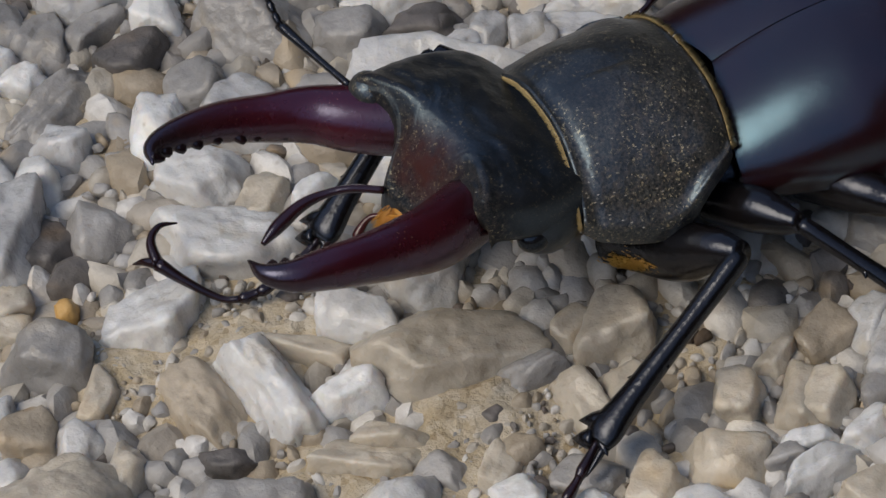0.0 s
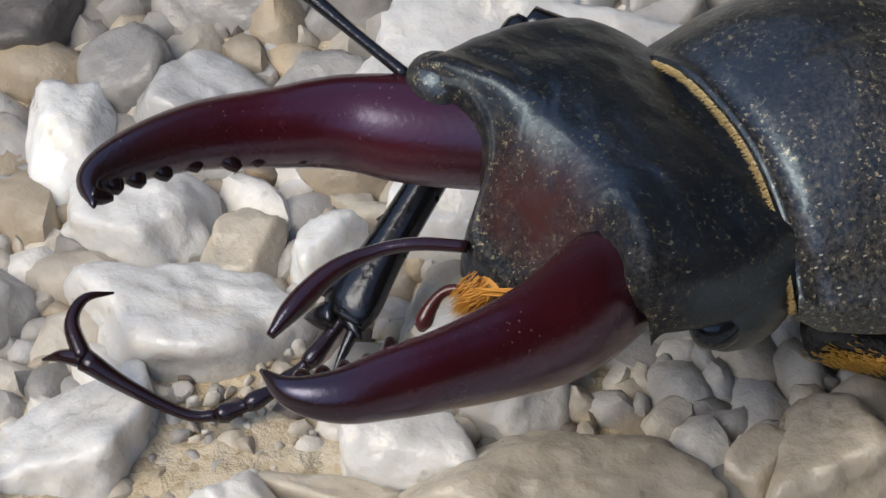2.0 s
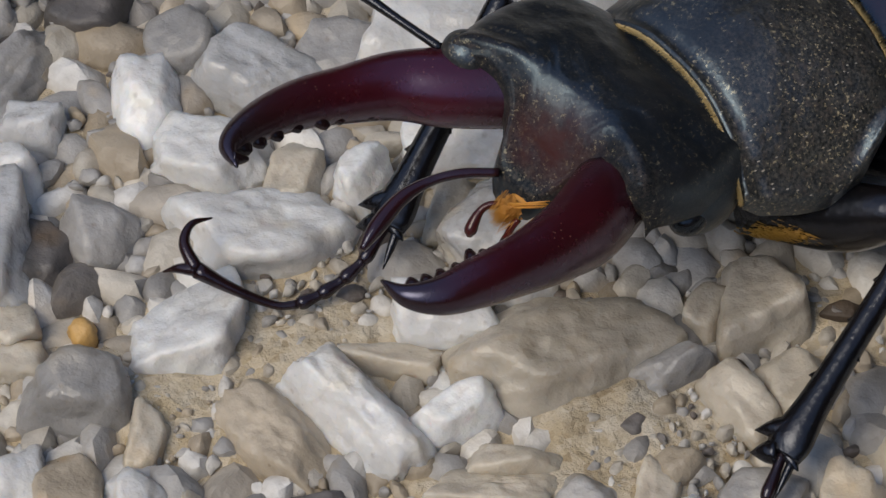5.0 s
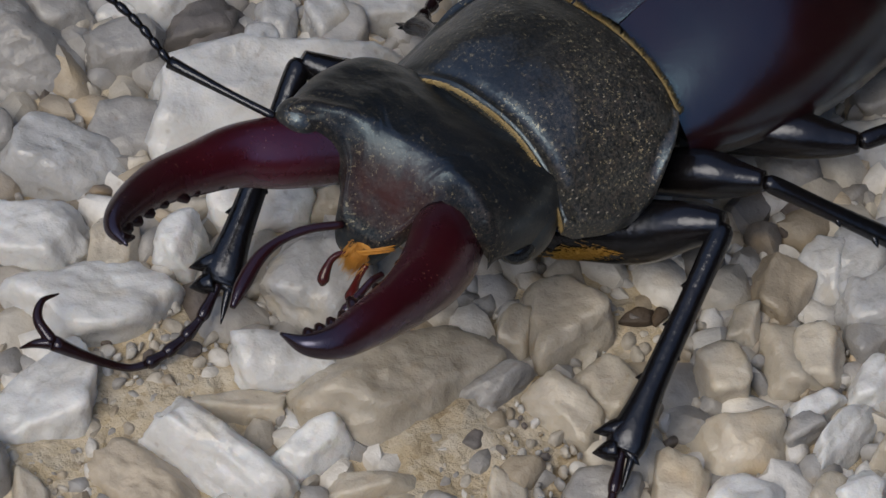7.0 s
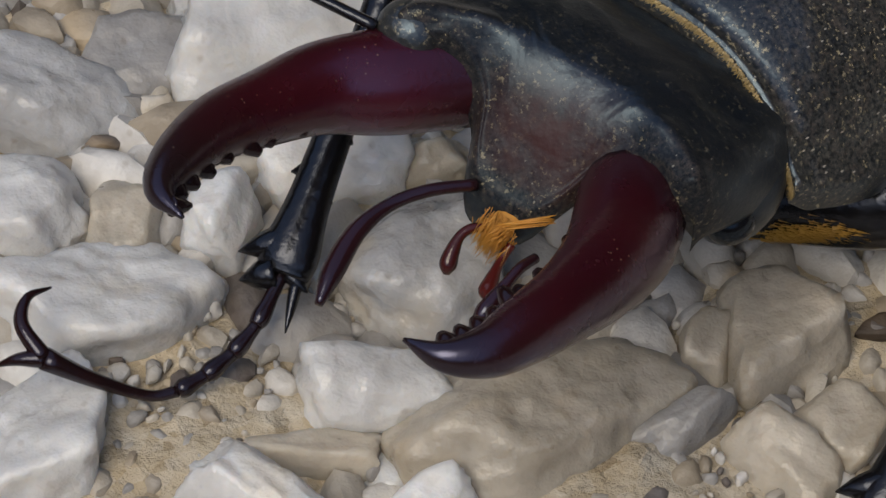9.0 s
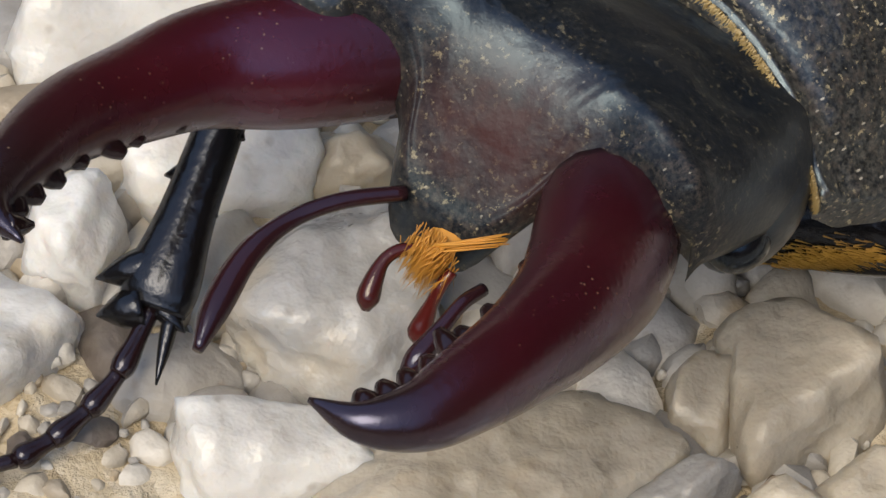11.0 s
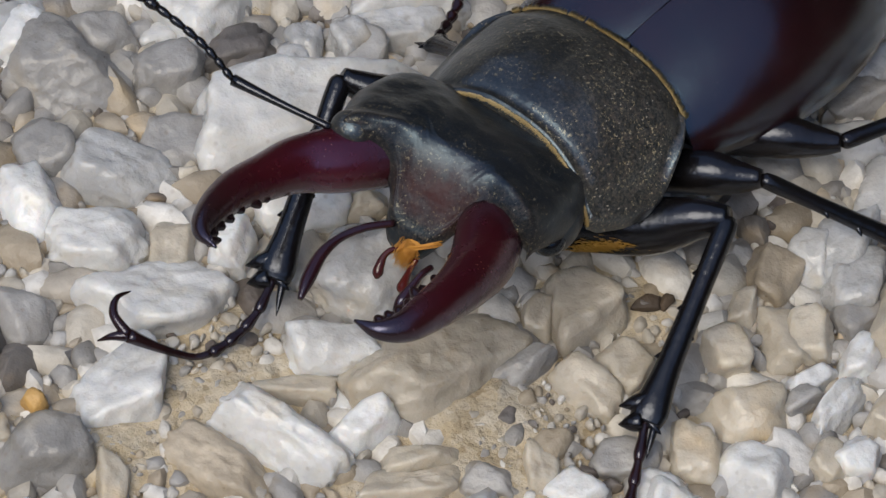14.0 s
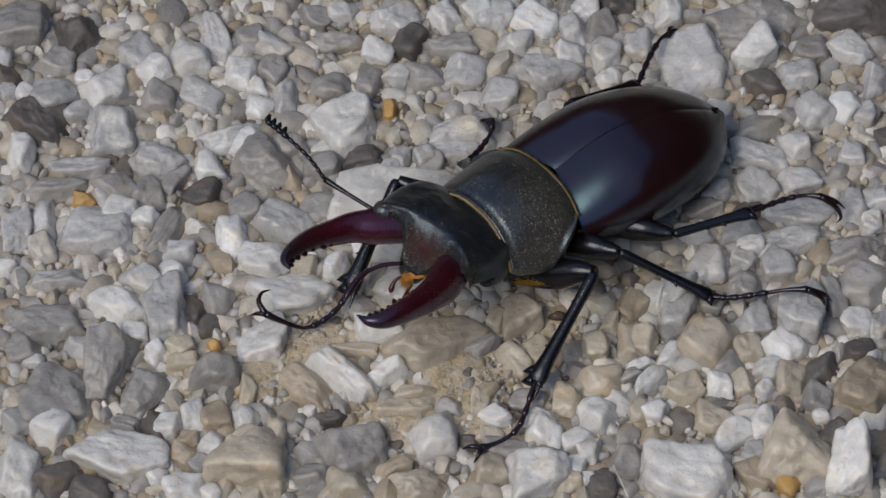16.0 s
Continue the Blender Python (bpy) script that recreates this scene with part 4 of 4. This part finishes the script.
stone(28.5, 24.8, 7.5, 4.9, 22, 1.8, "q")
stone(30.8, 19.7, 12, 5.7, 22, 2, "q")
stone(37.5, 23.2, 6.4, 4.4, 100, 1.7, "q")
stone(40.8, 21.2, 4.2, 3.6, 106, 1.6, "w")
stone(40.3, 25.2, 4.9, 4.3, 105, 1.6, "q")
stone(31.5, 14.6, 10.3, 5.4, 29, 1.9, "q")
stone(39.7, 16, 11.3, 6, 29, 1.9, "g")
stone(23.9, 13.6, 6.3, 4.2, 37, 1.6, "q")
stone(26.8, 11.7, 4.5, 3.8, 23, 1.7, "w")
stone(18.2, 10.8, 5.9, 4.4, 22, 1.7, "q")
stone(0.8, 45.2, 5.2, 4.7, 113, 2, "w")
stone(-1.4, 38.2, 5.6, 4.8, 114, 1.8, "q")
stone(-5.1, 35.1, 6.5, 5.6, 115, 2, "q")
stone(-7.5, 39.4, 5.7, 5.6, 138, 1.8, "g")
stone(-2.8, 31, 3.8, 2.9, 21, 1.4, "w")
stone(-7.3, 44.2, 5.6, 4.3, 20, 1.5, "d")
stone(37.6, 35.7, 3.9, 3.5, 104, 1.3, "d")
stone(34.1, 31.3, 4.3, 4, 103, 1.6, "q")
stone(14.2, 31.7, 3.7, 3.5, 23, 1.6, "w")
stone(16.4, 29.4, 3.7, 3.5, 109, 1.3, "g")
stone(21.8, 41.4, 6.4, 5.8, 25, 2, "q")
stone(22, 46.3, 5.5, 4.7, 24, 1.6, "g")
stone(18.1, 15.3, 6.3, 3.8, 36, 1.4, "g")
stone(19.1, 18.8, 5.1, 3.4, 78, 1.4, "q")
stone(12.7, 6.5, 6.6, 4.8, 21, 1.7, "g")
stone(-60.2, -35.7, 12.7, 7.8, 19, 2.4, "g")
stone(-52.2, -29.5, 9, 5.9, 165, 2.4, "w")
stone(-45.7, -27.9, 11.1, 6.7, 127, 4, "q")
stone(-42.2, -26.3, 5.8, 4, 114, 1.5, "d")
stone(-39.9, -23.1, 5.6, 5.2, 157, 1.8, "g")
stone(-50.4, -24.1, 8.1, 5.9, 167, 2, "q")
stone(-47.2, -21.7, 4.9, 4.5, 138, 1.9, "w")
stone(-62, -28.5, 9.2, 3.8, 27, 1.5, "q")
stone(-49.1, -39.1, 11.9, 6.9, 95, 4, "g")
stone(-54.3, -45.7, 12.4, 11.4, 27, 3.2, "g")
stone(-52.4, -50.7, 7.8, 6.8, 161, 2.6, "w")
stone(-57.4, -51.7, 5.7, 5.1, 137, 1.8, "q")
stone(-42.6, -41.5, 9.4, 6.8, 85, 2.1, "g")
stone(-41.6, -51.9, 15.1, 8.8, 4, 4, "w")
stone(-47.8, -58.1, 8.2, 6.1, 56, 2, "d")
stone(-42.4, -58.7, 7.8, 5.9, 16, 1.9, "d")
stone(-53.1, -58.8, 11, 6.6, 109, 2.6, "w")
stone(-34.6, -34.8, 7.5, 5.7, 16, 3.5, "g")
stone(-47.9, -32.6, 4.5, 3.3, 17, 1.5, "w")
stone(-44.1, -34.3, 3.7, 3.3, 60, 1.5, "w")
stone(-41.3, -32.2, 4.4, 4.1, 144, 1.6, "l")
stone(-39.6, -34.1, 4.9, 3.7, 17, 1.5, "l")
stone(-37, -44.9, 4.3, 4, 104, 1.8, "w")
stone(-34.8, -42, 5.4, 3.8, 114, 1.7, "w")
stone(-31.7, -40.8, 5.8, 4.8, 118, 1.7, "t")
stone(-27.6, -40.1, 4.9, 3.7, 155, 1.6, "w")
stone(-29.1, -35.9, 5.5, 2.8, 101, 1.2, "l")
stone(-24.5, -45.2, 11.4, 9.7, 3, 4, "l")
stone(-38.9, -45.7, 8.8, 3.6, 132, 1.4, "d")
stone(-42.9, -46.8, 4.5, 3, 19, 1.2, "g")
stone(-31, -53.5, 6.6, 5.9, 32, 2.3, "w")
stone(-27.2, -52.5, 3.2, 3, 145, 1.4, "w")
stone(-33.5, -45.7, 3.6, 3, 14, 1.2, "t")
stone(-30.1, -45.5, 4.1, 3.6, 84, 1.6, "w")
stone(-33.2, -48.5, 4.4, 4.1, 167, 1.5, "t")
stone(-19.8, -48.5, 4.8, 4.5, 179, 1.7, "l")
stone(-35.2, -52.8, 3.1, 2.9, 171, 1.4, "w")
stone(-61.6, -40.7, 6.1, 5.3, 135, 1.8, "g")
stone(-54.3, -37.7, 4.5, 3.7, 13, 1.5, "q")
stone(-59.3, -41.9, 3.7, 2.7, 16, 1.2, "q")
stone(-22.8, -40.1, 5, 3.4, 112, 1.4, "l")
stone(-30.3, -48.8, 3.6, 3.3, 140, 1.3, "g")
stone(-11, -39.1, 11.2, 9.6, 47, 3.5, "g")
stone(-1.9, -33.6, 7.5, 6.6, 119, 3.5, "w")
stone(-2.1, -28.1, 4.8, 3.6, 5, 1.4, "g")
stone(-7.7, -29.9, 9.4, 4.4, 28, 1.7, "l")
stone(1.5, -25.9, 5, 3.1, 108, 1.3, "l")
stone(4.5, -27.1, 5, 4.3, 155, 1.9, "w")
stone(11.8, -26.9, 7.5, 5.5, 104, 2.2, "w")
stone(16, -26.5, 5.4, 3.7, 50, 1.6, "w")
stone(13.7, -33.6, 9.8, 7.6, 37, 4, "w")
stone(7.9, -31.1, 7.8, 4.2, 22, 1.5, "g")
stone(7, -35.2, 5.5, 5.2, 124, 1.9, "l")
stone(-5.2, -39.7, 5.6, 3.9, 35, 1.4, "t")
stone(-1.1, -41.5, 10.1, 5.9, 21, 2, "l")
stone(-10.1, -44.8, 7.8, 5.9, 19, 2, "l")
stone(-15, -45.2, 5.3, 4.9, 5, 1.7, "g")
stone(17.7, -30.7, 4.5, 3.5, 110, 1.6, "w")
stone(4.8, -30.1, 4.4, 3.6, 19, 1.4, "l")
stone(-16.8, -35.7, 5.3, 2.8, 28, 1.2, "d")
stone(2.6, -32.3, 3, 2.6, 18, 1.1, "d")
stone(18.5, -27.8, 3.9, 3.5, 115, 1.6, "w")
stone(17.6, -32.8, 4.1, 3.9, 118, 1.5, "l")
stone(20.2, -31.8, 2.7, 2.5, 17, 1.3, "w")
stone(32.9, -26.2, 15.6, 10.6, 5, 4.2, "w")
stone(44.8, -17.8, 10.9, 10.1, 125, 4.5, "l")
stone(52.7, -17.2, 10.2, 6.5, 103, 6, "w")
stone(41.2, -22.5, 7.6, 4.7, 169, 1.6, "t")
stone(49.1, -13.1, 5.3, 4.4, 90, 1.5, "d")
stone(50.2, -4.6, 10.6, 8.9, 87, 4, "t")
stone(52.3, -10.6, 8.1, 4.3, 54, 1.8, "w")
stone(53.8, -12.2, 4.5, 4.3, 94, 1.5, "t")
stone(35.8, -18.4, 7.3, 4, 70, 1.7, "w")
stone(38.8, -14.7, 7.2, 3.9, 104, 1.7, "w")
stone(43, -4, 6.2, 4.6, 39, 1.6, "d")
stone(40.1, -7.2, 6.8, 5.1, 118, 1.9, "l")
stone(44.6, -8.7, 5, 4.9, 89, 1.7, "g")
stone(46, -11.3, 3, 2.6, 25, 1.3, "w")
stone(27.2, -13.4, 6.4, 5.2, 75, 1.9, "l")
stone(37.5, -2.5, 7, 5.7, 166, 2.3, "w")
stone(36.3, -6.2, 4, 3.9, 101, 1.7, "w")
stone(37.2, -9.8, 3.4, 2.9, 65, 1.4, "w")
stone(27.1, -5.5, 8.5, 7.5, 74, 4, "l")
stone(31.9, 0.1, 5.7, 5.1, 135, 1.9, "q")
stone(37.4, 3.7, 10.3, 7.6, 97, 4, "q")
stone(40.7, 8.1, 7.6, 4, 124, 1.5, "g")
stone(43.2, 11.6, 8.5, 8.2, 91, 2.5, "g")
stone(28.3, 4.9, 5.4, 5.3, 91, 1.8, "g")
stone(21, -2.1, 8, 5.9, 81, 2.1, "q")
stone(25, 1.2, 4.3, 4.1, 109, 1.5, "g")
stone(17.3, -0.5, 5.7, 4.6, 91, 1.7, "q")
stone(31.4, 10, 6.3, 5.5, 109, 2, "q")
stone(26.4, 9.5, 4.2, 4, 107, 1.5, "q")
stone(22.5, 6.9, 7.4, 6.2, 88, 2.1, "q")
stone(45.1, 5.3, 4.9, 4.8, 90, 2, "w")
stone(48.2, 5.8, 6.2, 2.9, 103, 1.3, "q")
stone(46.8, 0.9, 5.3, 4.3, 25, 1.5, "d")
stone(32.5, -4.5, 5.7, 4.9, 128, 1.8, "l")
stone(30.7, -11, 4.4, 3.6, 132, 1.6, "w")
stone(33.9, -9.7, 5.4, 3.2, 133, 1.3, "l")
stone(32.1, -16.8, 6.2, 4.6, 171, 1.7, "l")
stone(30.9, -7.9, 4.9, 4.2, 23, 1.5, "g")
stone(24.1, -27.5, 5.2, 5.1, 16, 1.7, "g")
stone(22.3, -32.1, 5.5, 5.3, 18, 1.8, "d")
stone(49.9, -21.6, 5.2, 3.9, 24, 1.4, "g")
stone(45.9, -22.8, 3.5, 3.5, 69, 1.3, "o")
stone(49.1, 0.2, 3.7, 2.2, 103, 1.2, "w")
stone(10.5, -25.6, 4.5, 3.7, 0, 1.8, "w")
# the rest of the gravel: alike chips on shared meshes, then one joined sheet of them
SHARED = {k: [stone_mesh("pebble", s, 4, 7, 13.0, k) for s in range(5)] for k in "wltgdq"}
MIXED = [stone_mesh("gravel", s, 2, 7, 34.0, "m", 1.7) for s in range(16)]
CELL = 8.0
grid = {}


def note(x, y, r):
    grid.setdefault((int(x // CELL), int(y // CELL)), []).append((x, y, r))


for spot in placed:
    note(*spot)


def is_free(x, y, r, closeness):
    i, j = int(x // CELL), int(y // CELL)
    return not any((x - a) ** 2 + (y - b) ** 2 < (closeness * (c + r)) ** 2 for p in (i - 2, i - 1, i, i + 1, i + 2) for q in (j - 2, j - 1, j, j + 1, j + 2) for a, b, c in grid.get((p, q), ()))


def sandy(x, y):
    """The bare mortar patch before the jaws carries only grit."""
    return mortar_fill(x, y) > 0.45


singles = 0
loose = []


def scatter(count, sizes, cx, cy, half_x, half_y, closeness):
    global singles
    for _ in range(count):
        l = rng.uniform(*sizes)
        w = l * rng.uniform(0.5, 0.9)
        x, y = cx + rng.uniform(-half_x, half_x), cy + rng.uniform(-half_y, half_y)
        r = 0.25 * (l + w)
        if (sandy(x, y) and (l > 2.0 or (l > 0.9 and rng.random() < 0.8))) or not is_free(x, y, r, closeness):
            continue
        note(x, y, r)
        angle, top, lean = rng.uniform(0, 180), (rng.uniform(-0.05, 0.1 * l) if l < 0.9 else rng.uniform(0.10, 0.30 * l)) - 0.5 * (1 - mortar_fill(x, y)), rng.uniform(-26, 26)
        if singles < 40 and l > 3.0:
            singles += 1
            put(rng.choice(SHARED[rng.choices("wltgdq", (18, 26, 12, 26, 4, 18))[0]]), x, y, l, w, angle, top, lean)
        else:
            loose.append((x, y, l, w, angle, top, lean))


scatter(16000, (3.2, 6.6), -10, -5, 75, 62, 0.60)
scatter(36000, (1.8, 3.8), -10, -5, 75, 62, 0.56)
scatter(30000, (0.8, 1.8), -12, -8, 65, 52, 0.62)
scatter(5000, (0.35, 0.9), -12, -22, 34, 18, 0.85)
scatter(9000, (4.0, 8.0), -5, 0, 190, 190, 0.72)


def joined_gravel():
    verts, faces, count = [], [], 0
    base = []
    for me in MIXED:
        co = np.empty(len(me.vertices) * 3)
        me.vertices.foreach_get("co", co)
        fi = np.empty(len(me.polygons) * 3, dtype=np.int64)
        me.polygons.foreach_get("vertices", fi)
        base.append((co.reshape(-1, 3), fi.reshape(-1, 3)))
    for x, y, l, w, angle, top, lean in loose:
        co, fi = base[rng.randrange(len(base))]
        h = max(0.26 * (l + w), top * 0.75)
        m = np.array(pose(x, y, top - h, lean, 0.7 * lean, angle) @ Matrix.Diagonal((l / 2, w / 2, h, 1)))
        verts.append((co @ m[:3, :3].T + m[:3, 3]) * MM)
        faces.append(fi + count)
        count += len(co)
    v, f = np.concatenate(verts), np.concatenate(faces)
    me = bpy.data.meshes.new("gravel")
    me.vertices.add(len(v))
    me.vertices.foreach_set("co", v.ravel())
    me.loops.add(f.size)
    me.loops.foreach_set("vertex_index", f.ravel())
    me.polygons.add(len(f))
    me.polygons.foreach_set("loop_start", np.arange(0, f.size, 3))
    me.update(calc_edges=True)
    me.validate()
    me.shade_smooth()
    me.set_sharp_from_angle(angle=radians(42))
    me.materials.append(STONE["m"])
    ob = new("gravel", me)
    return tagged(ob, "small pale grey and beige gravel bedded in mortar", "gravel", kind="stuff")


gravel = joined_gravel()
bed_stones()


def fibre():
    """A thin curved white plant fibre on the gravel."""
    me = bpy.data.meshes.new("fibre")
    bm = tube([(23.1, -29.8, 2.2, 0.12, 0.12), (24.7, -31.7, 3.0, 0.12, 0.12), (25.9, -33.0, 3.2, 0.12, 0.12), (27.1, -34.1, 2.4, 0.12, 0.12)], 20, 6)
    bm.to_mesh(me)
    bm.free()
    me.shade_smooth()
    me.materials.append(STONE["w"])
    return tagged(new("plant_fibre", me), "thin curved white plant fibre lying on gravel", "fibre")


fibre()


def bark(x, y, l, w, angle, seed):
    """A dark flake of bark lying on the mortar."""
    me = stone_mesh("bark_fragment", seed, 3, 6, 40.0, "d", 1.6)
    me.materials.clear()
    me.materials.append(BARK)
    ob = new("bark_fragment", me)
    ob.matrix_basis = pose(x * MM, y * MM, 0.25 * MM, 6, -4, angle) @ Matrix.Diagonal((l / 2 * MM, w / 2 * MM, 0.45 * MM, 1))
    return tagged(ob, "small dark brown bark fragment lying on mortar", "bark", group="bark fragments on the mortar")


bark(6.1, -9.0, 2.4, 1.2, 20, 501)
bark(7.4, -8.4, 1.5, 0.9, 70, 502)
bark(2.4, -15.7, 2.2, 1.1, 150, 503)


# ---- unseen dark foliage all round, added to darken reflections on the beetle ----
def screen_top(az):
    """Height of the added foliage: tall behind the beetle to darken its rear shell, low all round."""
    az = (az + math.pi) % (2 * math.pi) - math.pi
    return 1.2 + 2.8 / (1 + math.exp((abs(az - 0.85) - 1.05) * 9))


def foliage_screen():
    m = Nodes("screen_foliage")
    c = m.mix(m.ramp(m.noise(6, 5, 0.7), (0.35, 0.0), (0.65, 1.0)), (0.010, 0.016, 0.008), (0.03, 0.042, 0.018))
    mat = m.out(Base_Color=c, Roughness=0.8, Normal=m.bump(m.noise(20, 5, 0.7), 1.0, 0.08))
    bm = bmesh.new()
    r = random.Random(4)
    for i in range(6500):
        az = radians(r.uniform(-180, 180))
        tall = screen_top(az)
        z = tall * r.random() ** 0.8
        d = 3.6 + r.uniform(-0.5, 0.5)
        p = Vector((math.sin(az) * d, math.cos(az) * d, z))
        n = Vector((r.gauss(0, 1), r.gauss(0, 1), r.gauss(0, 1))).normalized()
        a = n.orthogonal().normalized() * r.uniform(0.2, 0.45)
        b = n.cross(a) * r.uniform(0.5, 0.9)
        bm.faces.new([bm.verts.new(p + q) for q in (a, b, -a, -b)])
    for i in range(80):
        az0, az1 = (radians(-180 + 360 * (i + k) / 80) for k in (0, 1))
        h = 0.92 * screen_top(az0)
        q = [bm.verts.new((math.sin(a) * 4.1, math.cos(a) * 4.1, z)) for a, z in ((az0, 0), (az1, 0), (az1, h), (az0, h))]
        bm.faces.new(q)
    me = bpy.data.meshes.new("backdrop")
    bm.to_mesh(me)
    bm.free()
    me.materials.append(mat)
    return tagged(new("backdrop", me), "unseen dark green foliage ring added to darken reflections on the beetle", "backdrop", kind="structure")


foliage_screen()


def motions():
    """The right jaw closes a little and opens again; all else stands still."""
    root = set_in(HEAD) @ Vector((0.0052, 0.0096, 0.0005))
    to, fro = Matrix.Translation(root), Matrix.Translation(-root)
    walk(right_jaw, [(t, to @ Matrix.Rotation(radians(a), 4, "Z") @ fro) for t, a in (
        (0, 0.0), (6.0, 0.0), (7.0, 0.4), (8.5, 2.0), (11.0, 3.4), (12.5, 3.4), (13.5, 2.4), (14.5, 1.0), (16.0, 0.5))])


motions()
